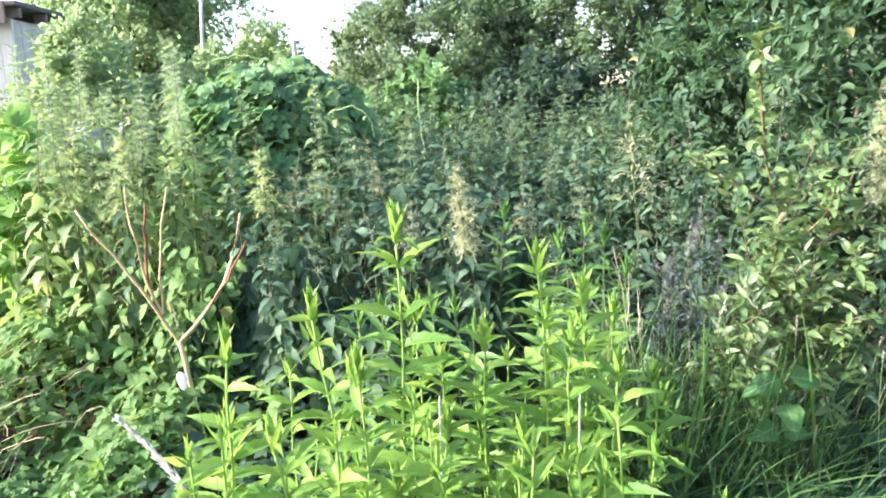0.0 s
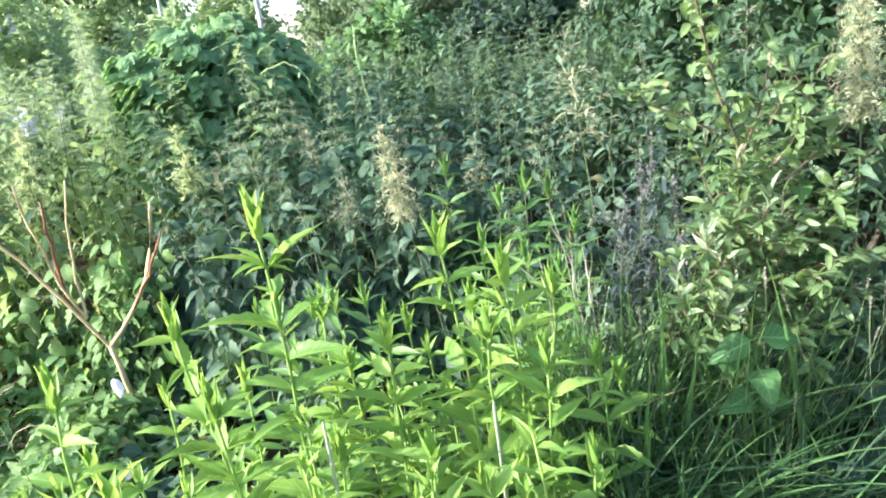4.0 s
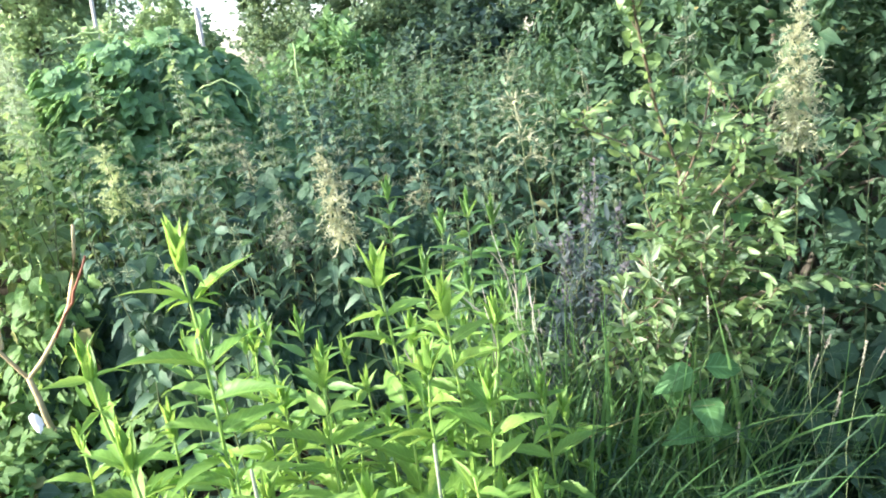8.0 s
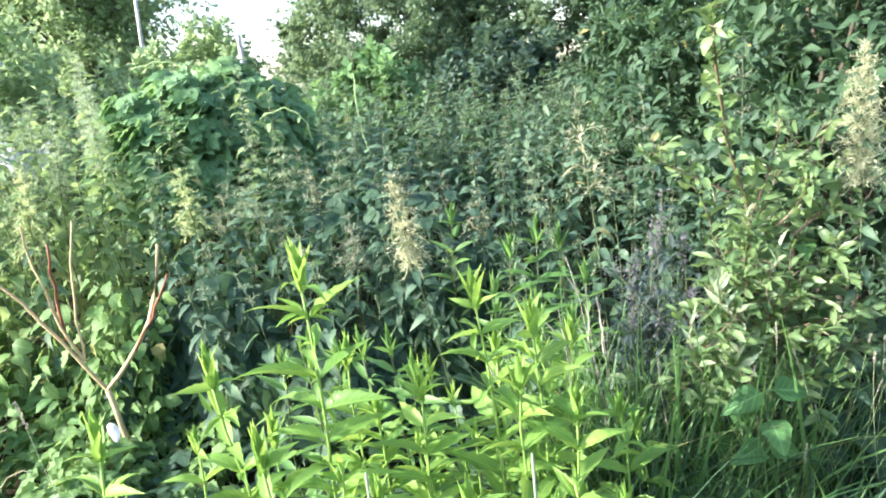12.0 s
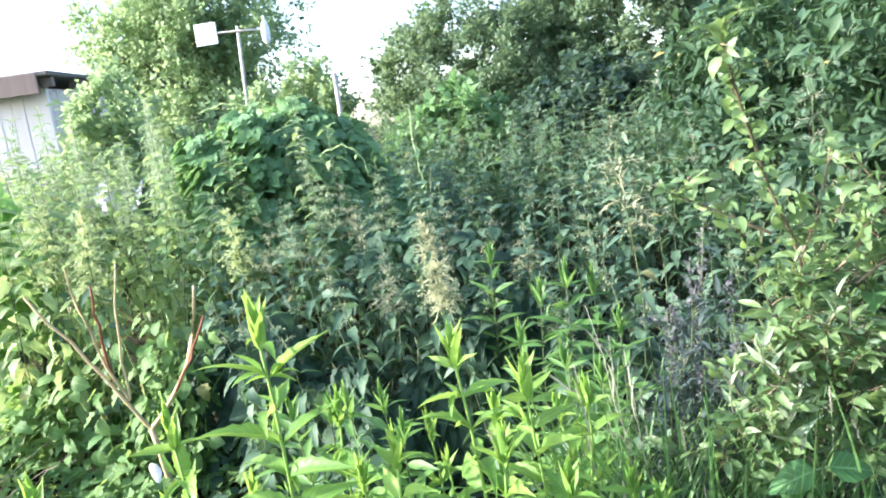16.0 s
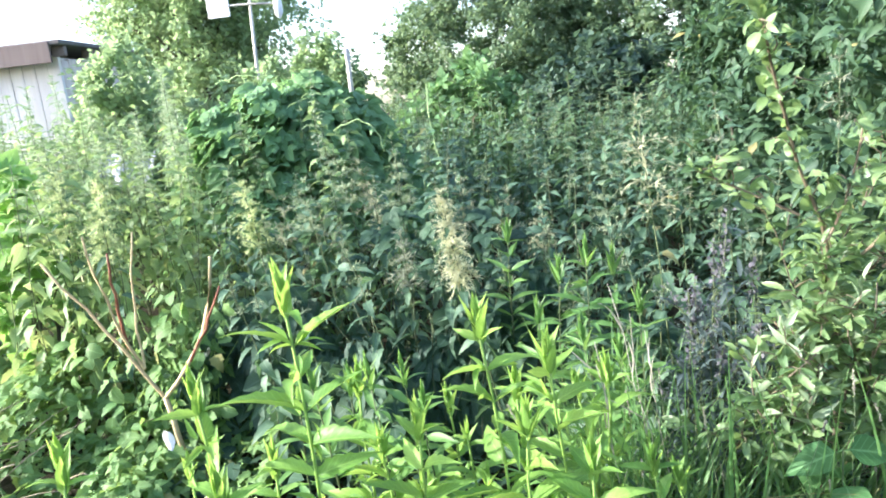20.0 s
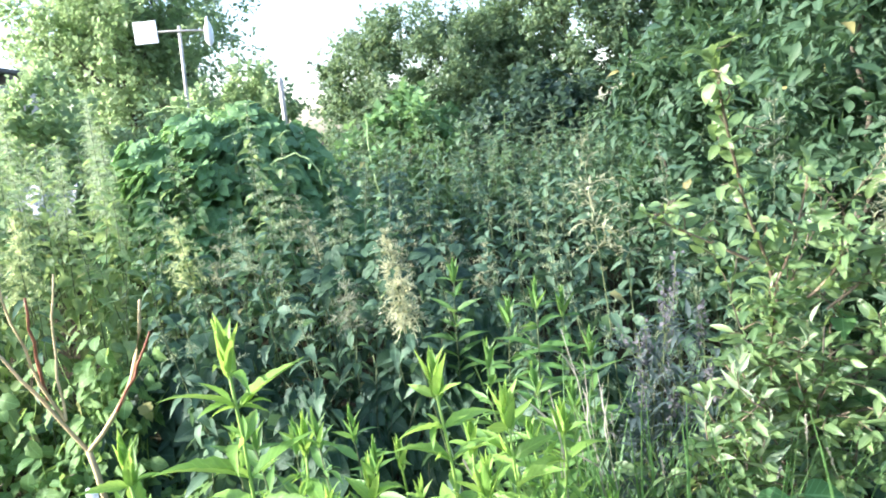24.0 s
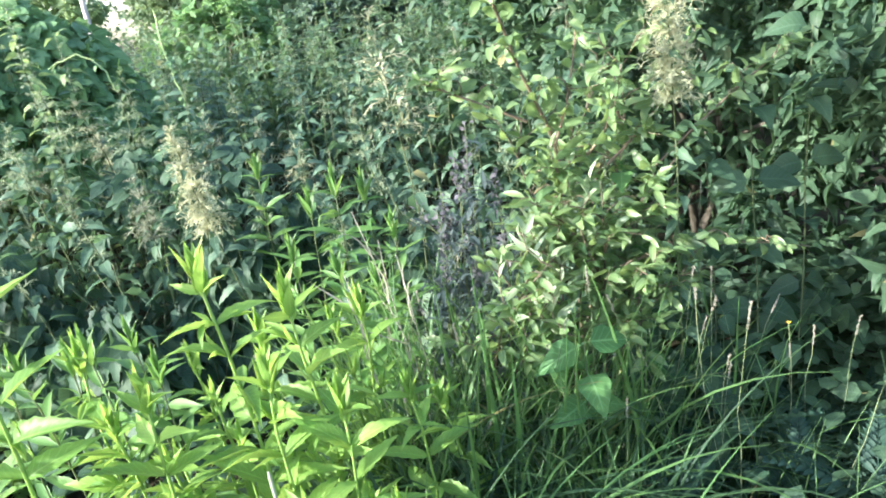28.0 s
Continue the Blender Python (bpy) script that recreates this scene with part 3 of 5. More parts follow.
FINE_STRANDS = [strand(1.0, 310 + k, 14, 6, 1.15) for k in range(8)]


def nettle_arrays(h, seed, bloom=0.5, leaf=0.085, low=0.2, thick=1.0, thread=0.05, lean=None, many=8, gap=0.042):
    """Stem, leaves (at, d, up, size) and flower strands of one nettle of height h."""
    r = np.random.default_rng(seed)
    lean = lean or (r.normal() * 0.05 * h, r.normal() * 0.05 * h)
    P = bent((0, 0, -0.02), (*lean, h), 7, (r.normal() * 0.03, r.normal() * 0.03, 0), 0.004, r)
    stem = tube(P, np.linspace(0.0040, 0.0016, 7) * thick, 5)
    n = max(6, int(h * (1 - low) / 0.060))
    at, d, up, size, fl = [], [], [], [], []
    for k in range(n):
        f = k / (n - 1)
        p = along(P, low + (1 - low) * f ** 0.85)
        az = (k % 2) * math.pi / 2 + r.normal() * 0.35
        for side in (0, math.pi):
            if r.random() < 0.08:
                continue
            el = -0.48 + 0.85 * f ** 3 + r.normal() * 0.26
            at.append(p), d.append(around(az + side + r.normal() * 0.2, el)), up.append(UP + r.normal(size=3) * 0.35)
            size.append(leaf * (1.05 - 0.50 * f ** 1.8) * r.uniform(0.8, 1.15))
    whorls = max(3, int(bloom * h / gap))
    for k in range(whorls):
        g = k / (whorls - 1)
        m, swing = many, r.uniform(0, 3.14)
        p = np.array([along(P, min(1, 1 - bloom + bloom * g + r.normal() * 0.06 * bloom / whorls)) for _ in range(m)])
        way = np.array([around(swing + 1.571 * (j % 4) + r.normal() * 0.38, 0.10 + 0.75 * g ** 2 + r.normal() * 0.26) for j in range(m)])
        fl.append(scatter(FINE_STRANDS if many > 9 else STRANDS, p + r.normal(size=(m, 3)) * 0.003, way, np.tile(UP, (m, 1)), thread * (1.0 - 0.60 * g ** 2) * r.uniform(0.45, 1.2, m)))
    return stem, (np.array(at), np.array(d), np.array(up), np.array(size)), fl, P


NETTLE_MESHES = [mesh_of("nettle_leaf", s, NETTLE) for s in NETTLE_SHAPES]


def nettle(at, h, seed, bloom=0.5, leaf=0.085, single=False, mat=None, flower=None, label="stinging nettle with toothed leaves and hanging flower threads", group="nettles of the bank", thread=0.05, lean=None, many=8, gap=0.042):
    stem, leaves, fl, P = nettle_arrays(h, seed, bloom, leaf, thread=thread, lean=lean, many=many, gap=gap)
    ob = thing("nettle", at, label, "nettle", group)
    part("stem", stem, NETTLE_STEM, ob)
    mat = mat or NETTLE
    if single:
        for k in range(len(leaves[0])):
            part("leaf", NETTLE_MESHES[k % 5], None, ob, "", matrix_at(leaves[0][k], leaves[1][k], leaves[2][k], leaves[3][k]))
    else:
        part("foliage", scatter(NETTLE_SHAPES, *leaves), mat, ob)
    for f in fl:
        part("flower_head", f, flower or TASSEL, ob)
    return ob


# the tall flowering ones that stand out
nettle((0.30, 3.00, 0), 1.24, 401, 0.26, 0.12, True, None, CREAM, "tall nettle heavy with pale cream flower threads", thread=0.088, lean=(-0.25, -0.02), many=22, gap=0.030)
nettle((0.84, 2.82, 0), 1.49, 402, 0.22, 0.105, True, None, OLIVE_TASSEL, "tall nettle with whorls of straw-coloured flower threads", thread=0.105, lean=(-0.12, 0.0), many=9, gap=0.048)
nettle((-0.17, 3.18, 0), 1.07, 403, 0.19, 0.10, True, None, BROWN_TASSEL, "short nettle with greyish flower threads", thread=0.085, lean=(0.02, 0.0), many=14, gap=0.034)
nettle((1.40, 2.32, 0), 1.56, 404, 0.22, 0.08, True, None, CREAM, "tall nettle heavy with pale cream flower threads beside the shrub", thread=0.078, lean=(-0.06, -0.14), many=20, gap=0.026)
nettle((-0.90, 3.62, 0), 1.28, 405, 0.22, 0.12, True, None, YELLOW_TASSEL, "nettle with yellowish flower threads", thread=0.115, lean=(-0.03, -0.04), many=14, gap=0.040)
nettle((0.98, 2.92, 0), 1.49, 406, 0.20, 0.10, True, None, BROWN_TASSEL, thread=0.075, many=7, gap=0.05, lean=(0.0, 0.0))
nettle((0.86, 2.88, 0), 1.34, 417, 0.16, 0.10, True, None, OLIVE_TASSEL, thread=0.07, many=7, gap=0.05, lean=(-0.02, 0.0))
nettle((1.42, 3.05, 0), 1.62, 418, 0.16, 0.10, True, None, BROWN_TASSEL, thread=0.075, many=7, gap=0.05, lean=(0.0, 0.0))
for k, (x, z) in enumerate(((-0.634, 1.28), (-0.39, 1.33), (-0.355, 1.13), (-0.484, 1.40), (-0.60, 1.15), (0.25, 1.14), (0.66, 1.14), (0.39, 1.05), (-0.52, 0.96), (-0.21, 1.36), (-0.76, 1.20), (0.05, 1.20))):
    nettle((x, 3.55 + 0.06 * (k % 3), 0), z, 480 + k, 0.16, 0.115, False, None, OLIVE_TASSEL if k % 3 else TASSEL, "nettle with a feathery olive flower tip", thread=0.085, many=11, gap=0.040, lean=(0.01, -0.01))

nettle((-1.60, 3.52, 0), 1.38, 410, 0.26, 0.12, True, SUN_TONED_NETTLE, YELLOW_TASSEL, "nettle with dense yellow-green flower head", thread=0.12, lean=(0.02, 0.0), many=14)
nettle((-1.90, 3.72, 0), 1.40, 411, 0.26, 0.12, True, SUN_TONED_NETTLE, YELLOW_TASSEL, "nettle with dense yellow-green flower head", thread=0.12, lean=(-0.02, 0.0), many=14)
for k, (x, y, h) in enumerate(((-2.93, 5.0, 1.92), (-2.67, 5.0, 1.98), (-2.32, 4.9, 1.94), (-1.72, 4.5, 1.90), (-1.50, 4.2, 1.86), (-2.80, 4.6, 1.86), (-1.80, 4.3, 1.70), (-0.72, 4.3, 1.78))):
    nettle((x, y, 0), h, 412 + k, 0.30, 0.12, False, SUN_TONED_NETTLE, PALE_TASSEL, "tall feathery pale green nettle spire in full sun", "nettle spires on the sunny side", thread=0.072 if k < 7 else 0.055, lean=(0.03 - 0.06 * (k % 3), 0.0), many=12 if k < 7 else 8, gap=0.036)
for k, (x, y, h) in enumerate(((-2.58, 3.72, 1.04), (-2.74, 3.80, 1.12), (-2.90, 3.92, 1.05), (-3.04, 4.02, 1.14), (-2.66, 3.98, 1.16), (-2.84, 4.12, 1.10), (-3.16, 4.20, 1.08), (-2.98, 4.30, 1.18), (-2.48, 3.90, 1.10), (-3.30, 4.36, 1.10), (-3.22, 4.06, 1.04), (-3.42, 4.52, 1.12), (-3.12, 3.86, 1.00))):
    nettle((x, y, 0), h, 560 + k, 0.14, 0.15, False, SUN_TONED_NETTLE, PALE_TASSEL, "sunlit pale nettle in front of the rain barrel", "nettles on the sunny side", thread=0.07, many=9)

NEAR_PROTOS = [nettle((0, 0, -50), 0.85 + 0.09 * k, 420 + k, 0.06 + 0.035 * (k % 4), 0.120, False, None, TASSEL, thread=0.045) for k in range(7)]
FRONT_PROTOS = [nettle((0, 0, -50), 0.85 + 0.09 * k, 430 + k, 0.08 + 0.04 * (k % 4), 0.125, True, None, TASSEL, thread=0.055) for k in range(5)]
PALE_PROTOS = [nettle((0, 0, -50), 1.00 + 0.12 * k, 440 + k, 0.14 + 0.05 * (k % 3), 0.155, False, SUN_TONED_NETTLE, TASSEL, "sunlit yellow-green nettle with flower threads", "nettles on the sunny side") for k in range(6)]


def bank_height(x, y):
    """How high the herbs stand at a place of the plan."""
    h = 0.95 + 0.30 * min(1, max(0, (y - 3.0) / 1.0)) + 0.22 * min(1, max(0, (y - 4.2) / 3.5))
    if x > 0.15:
        h -= 0.09
    if x < -1.3:
        h += 0.22 * min(1, (-1.3 - x) / 0.8)
    if x > 0.6:
        h -= 0.05 * min(1, (x - 0.6) / 0.8)
    return h


def plant_nettles():
    r = np.random.default_rng(31)
    spots = []
    for _ in range(6000):
        y = 3.02 + 4.2 * r.random() ** 1.7
        x = r.uniform(-0.62 * y - 0.1, 0.50 * y + 0.2)
        if any((x - a) ** 2 + (y - b) ** 2 < (0.008 + 0.003 * y) for a, b in spots):
            continue
        if (abs(x + 2.55) < 0.28 and 3.9 < y < 4.75) or (abs(x + 2.2) < 0.2 and 4.2 < y < 4.75):
            continue
        if y > 3.9 and abs(x - 0.65 + 0.595 * y) < 0.13:
            continue
        if ((x + 1.15) / 0.75) ** 2 + ((y - 5.3) / 0.65) ** 2 < 1:
            continue
        if (x < -0.9 and y < 3.45) or (abs(x - 0.12) < 0.26 and y < 3.22) or (-1.75 < x < -0.8 and y < 3.6):
            continue
        spots.append((x, y))
        if len(spots) >= 250:
            break
    for x, y in spots:
        h = bank_height(x, y) * r.uniform(0.88, 1.14)
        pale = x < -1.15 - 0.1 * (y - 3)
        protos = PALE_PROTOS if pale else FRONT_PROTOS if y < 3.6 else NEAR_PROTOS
        lo, step = (1.0, 0.12) if pale else (0.85, 0.09)
        k = int(np.clip(round((h - lo) / step), 0, len(protos) - 1))
        z = h - (lo + step * k)
        copy_thing(protos[k], Matrix.Translation((x, y, min(0.0, z))) @ pose(0, 0, 0, r.normal() * 4, r.normal() * 4, r.uniform(0, 360)))
    for p in NEAR_PROTOS + PALE_PROTOS + FRONT_PROTOS:
        for c in list(p.children):
            bpy.data.objects.remove(c)
        bpy.data.objects.remove(p)


plant_nettles()
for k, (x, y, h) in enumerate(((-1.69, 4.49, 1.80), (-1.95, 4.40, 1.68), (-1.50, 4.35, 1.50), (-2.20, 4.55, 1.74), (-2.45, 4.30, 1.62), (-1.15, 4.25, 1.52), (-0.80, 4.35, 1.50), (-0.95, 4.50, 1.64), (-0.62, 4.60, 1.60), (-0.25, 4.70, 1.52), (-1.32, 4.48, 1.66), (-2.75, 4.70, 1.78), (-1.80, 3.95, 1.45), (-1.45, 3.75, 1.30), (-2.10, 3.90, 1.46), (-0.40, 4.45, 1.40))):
    nettle((x, y, 0), h, 460 + k, 0.20, 0.125, False, SUN_TONED_NETTLE, TASSEL, "tall sunlit nettle with yellow-green tip", "tall nettles before the hop mound", thread=0.05)


def nettle_spires():
    """Tall feathery nettle tips that stand above the sunny side."""
    r = np.random.default_rng(35)
    protos = [nettle((0, 0, -50), 1.5 + 0.11 * k, 480 + k, 0.24, 0.14, False, SUN_TONED_NETTLE, PALE_TASSEL, "tall feathery pale green nettle spire in full sun", "nettle spires on the sunny side", thread=0.075, many=8) for k in range(4)]
    for k in range(28):
        y = r.uniform(4.3, 6.2)
        x = r.uniform(-0.72 * y, -0.36 * y)
        if abs(x - 0.65 + 0.595 * y) < 0.16:
            continue
        copy_thing(protos[k % 4], Matrix.Translation((x, y, 0)) @ pose(0, 0, 0, r.normal() * 4, r.normal() * 4, r.uniform(0, 360)))
    for p in protos:
        for c in list(p.children):
            bpy.data.objects.remove(c)
        bpy.data.objects.remove(p)


nettle_spires()


def far_herbs():
    """The nettle field behind, too many to count."""
    r = np.random.default_rng(33)
    at, d, up, size, fa, fd, fs, stems = [], [], [], [], [], [], [], []
    for k in range(1300):
        y = 6.0 + 7.0 * r.random() ** 1.2
        x = r.uniform(-0.75 * y, 0.62 * y)
        h = bank_height(0, y) * r.uniform(0.85, 1.15) + (0.15 if x < -2 else 0)
        n = 13
        top = np.array([x + r.normal() * 0.05, y + r.normal() * 0.05, h])
        stems.append(tube(np.array([(x, y, 0.0), (x, y, h * 0.5), top]), np.array([0.005, 0.004, 0.002]), 3))
        for j in range(n):
            f = j / (n - 1)
            p = np.array([x, y, h * 0.45]) * (1 - f) + top * f + r.normal(size=3) * 0.02
            for side in (0, math.pi):
                at.append(p), d.append(around((j % 2) * 1.57 + side + r.normal() * 0.4, -0.25 + 0.7 * f ** 3 + r.normal() * 0.35))
                size.append(0.140 * (1.1 - 0.55 * f ** 1.5) * r.uniform(0.75, 1.2))
            if f > 0.72 and k % 4 == 0:
                for _ in range(6):
                    fa.append(p), fd.append(around(r.uniform(0, 6.28), 0.3)), fs.append(0.085 * (1.5 - f) * r.uniform(0.6, 1.2))
    at = np.array(at)
    stuff("nettle_field", scatter(FIELD_SHAPES, at, np.array(d), np.tile(UP, (len(at), 1)) + r.normal(size=(len(at), 3)) * 0.2, np.array(size)), FIELD_NETTLE, "dense field of grey-green nettles behind the bank", "nettles")
    stuff("nettle_field_flowers", scatter(STRANDS, np.array(fa), np.array(fd), np.tile(UP, (len(fa), 1)), np.array(fs)), TASSEL, "pale flower threads over the nettle field", "nettle flowers")
    stuff("nettle_field_stems", join(stems), NETTLE_STEM, "thin stems of the nettle field", "nettle stems")


far_herbs()


# ---- climbing vine over the front of the bank ----
def vine_wall():
    r = np.random.default_rng(41)
    n = 2700
    x = r.uniform(-1.35, 0.9, n)
    z = 0.17 + (0.53 + 0.13 * np.sin(x * 6) + 0.1 * np.sin(x * 17 + 1)) * r.random(n) ** 0.75
    y = 3.02 + 0.26 * z + 0.10 * np.sin(x * 5.0) + 0.06 * np.sin(x * 13 + 2) + r.exponential(0.07, n) + 0.35 * np.clip(-0.6 - x, 0, 0.8)
    out = np.c_[r.normal(size=n) * 0.55, -0.8 + r.normal(size=n) * 0.35, 0.45 + r.normal(size=n) * 0.35]
    d = np.c_[r.normal(size=n) * 0.6, -0.55 + r.normal(size=n) * 0.3, -0.75 + r.normal(size=n) * 0.3]
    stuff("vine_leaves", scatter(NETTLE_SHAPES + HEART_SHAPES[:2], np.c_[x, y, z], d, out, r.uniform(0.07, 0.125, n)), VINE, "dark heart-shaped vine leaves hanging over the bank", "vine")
    k = 44
    x, z = r.uniform(-0.45, 0.30, k), r.uniform(0.86, 1.14, k)
    y = 3.28 + 0.5 * (z - 0.86) + r.exponential(0.06, k)
    d = np.c_[r.normal(size=k) * 0.7, -0.7 + r.normal(size=k) * 0.3, -0.3 + r.normal(size=k) * 0.3]
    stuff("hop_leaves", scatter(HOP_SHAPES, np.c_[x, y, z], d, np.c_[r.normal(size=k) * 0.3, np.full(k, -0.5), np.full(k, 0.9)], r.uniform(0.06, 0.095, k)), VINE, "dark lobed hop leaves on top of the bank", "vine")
    runs = [tube(bent((a, 3.12 + r.normal() * 0.04, 0), (a + r.normal() * 0.3, 3.30, r.uniform(0.5, 1.0)), 9, (r.normal() * 0.1, -0.05, 0), 0.01, r), 0.0028, 4) for a in r.uniform(-0.7, 0.9, 24)]
    stuff("vine_stems", join(runs), NETTLE_STEM, "thin twining vine stems in the bank", "vine stems")



def bindweed():
    """A climbing bindweed behind the bare sapling, leaf by leaf."""
    r = np.random.default_rng(42)
    ob = thing("bindweed", (-1.30, 3.24, 0), "light green bindweed with rounded leaves climbing behind the bare sapling", "bindweed")
    meshes = [mesh_of("bindweed_leaf", shape, BRAMBLE) for shape in ROUND_SHAPES[:3] + BROAD_TOOTHED]
    for k in range(14):
        x = r.uniform(-0.35, 0.35)
        P = bent((x, r.uniform(0, 0.06), -0.02), (x + r.normal() * 0.12, 0.20, r.uniform(0.55, 0.90)), 9, (r.normal() * 0.08, -0.05, 0), 0.012, r)
        part("stem", tube(P, np.linspace(0.0030, 0.0014, 9), 5), STEM, ob)
        for i in range(15):
            p = along(P, 0.22 + 0.78 * i / 14) + r.normal(size=3) * [0.035, 0.02, 0.015] - [0, 0.03, 0]
            d = (r.normal() * 0.6, -0.5 + r.normal() * 0.3, -0.6 + r.normal() * 0.3)
            part("leaf", meshes[r.integers(7)], None, ob, "", matrix_at(p, d, (-0.5 + r.normal() * 0.4, -0.6, 0.5), r.uniform(0.055, 0.10)))


bindweed()
vine_wall()


# ---- hop mound ----
def hop_mound():
    r = np.random.default_rng(43)
    o = np.array([-1.14, 5.20, 0])
    ob = thing("hop_mound", o, "dark green mound of large lobed hop leaves", "hop vine")
    n = 3000
    az, t = r.uniform(0, 2 * np.pi, n), r.random(n) ** 0.55
    rad = 1 + 0.10 * np.sin(az * 3 + 1) + 0.07 * np.sin(az * 7)
    x, y = np.where(np.cos(az) > 0, 0.78, 0.90) * t * rad * np.cos(az), 0.85 * t * rad * np.sin(az)
    top = (1.77 - 0.34 * np.clip(x, 0, 1) + 0.04 * np.clip(-x, 0, 1)) * np.sqrt(np.clip(1 - (0.90 * t) ** 3.4, 0, 1))
    z = top + 0.08 * np.sin(x * 6) * np.cos(y * 5) + 0.06 * np.sin(x * 15 + y * 9) - np.abs(r.normal(size=n)) * 0.17
    nrm = np.c_[x * 0.5 - 0.25, y * 0.5 - 0.30, 1.0 + 0 * x] + r.normal(size=(n, 3)) * 0.55
    d = np.c_[x * 1.1, y * 1.1 - 0.30, -0.25 - 0.4 * t] + r.normal(size=(n, 3)) * [0.6, 0.6, 0.25]
    part("foliage", scatter(HOP_SHAPES, np.c_[x, y, z], d, nrm, r.uniform(0.07, 0.145, n)), HOP, ob)
    for k in range(22):
        a = r.uniform(0, 6.28)
        part("shoot", tube(bent((0.5 * math.cos(a), 0.5 * math.sin(a), 0), (0.7 * math.cos(a + 0.4), 0.6 * math.sin(a + 0.4), r.uniform(1.1, 1.45)), 8, (0, 0, 0.1), 0.02, r), 0.004, 5), STEM, ob)
    for k in range(12):   # upright young tips above the mound
        a, q = r.uniform(0, 6.28), r.uniform(0.1, 0.75)
        p0 = np.array([q * math.cos(a), 0.8 * q * math.sin(a), 1.62 - 0.45 * q ** 2])
        P = bent(p0, p0 + [r.normal() * 0.08, r.normal() * 0.06, r.uniform(0.08, 0.22)], 6, (r.normal() * 0.03, 0, 0), 0.004, r)
        part("shoot", tube(P, np.linspace(0.0035, 0.0015, 6), 5), STEM, ob)
        at = np.array([along(P, s) for s in r.random(14)])
        part("foliage", scatter(OVATE_SHAPES, at, r.normal(size=(14, 3)) + UP * 0.2, np.tile(UP, (14, 1)), r.uniform(0.025, 0.06, 14)), HOP, ob)
    # bare twining tips that arch over the mound
    for p0, p1, sag in (((-1.47, 4.72, 1.80), (-1.00, 4.70, 1.71), (0.02, 0, 0.07)), ((-0.70, 4.44, 1.46), (-0.42, 4.40, 1.32), (0.05, 0, 0.10)), ((-0.15, 4.42, 1.66), (-0.10, 4.40, 1.18), (-0.02, 0, 0))):
        P = bent(np.array(p0) - o, np.array(p1) - o, 12, sag, 0.004, r)
        part("shoot", tube(P, np.linspace(0.0050, 0.003, 12), 6), PALE_STEM, ob, "bare pale green twining tip")
        at = np.array([along(P, s) for s in r.random(7)])
        part("foliage", scatter(OVATE_SHAPES, at, r.normal(size=(7, 3)), np.tile(UP, (7, 1)), r.uniform(0.02, 0.045, 7)), HOP, ob)


hop_mound()


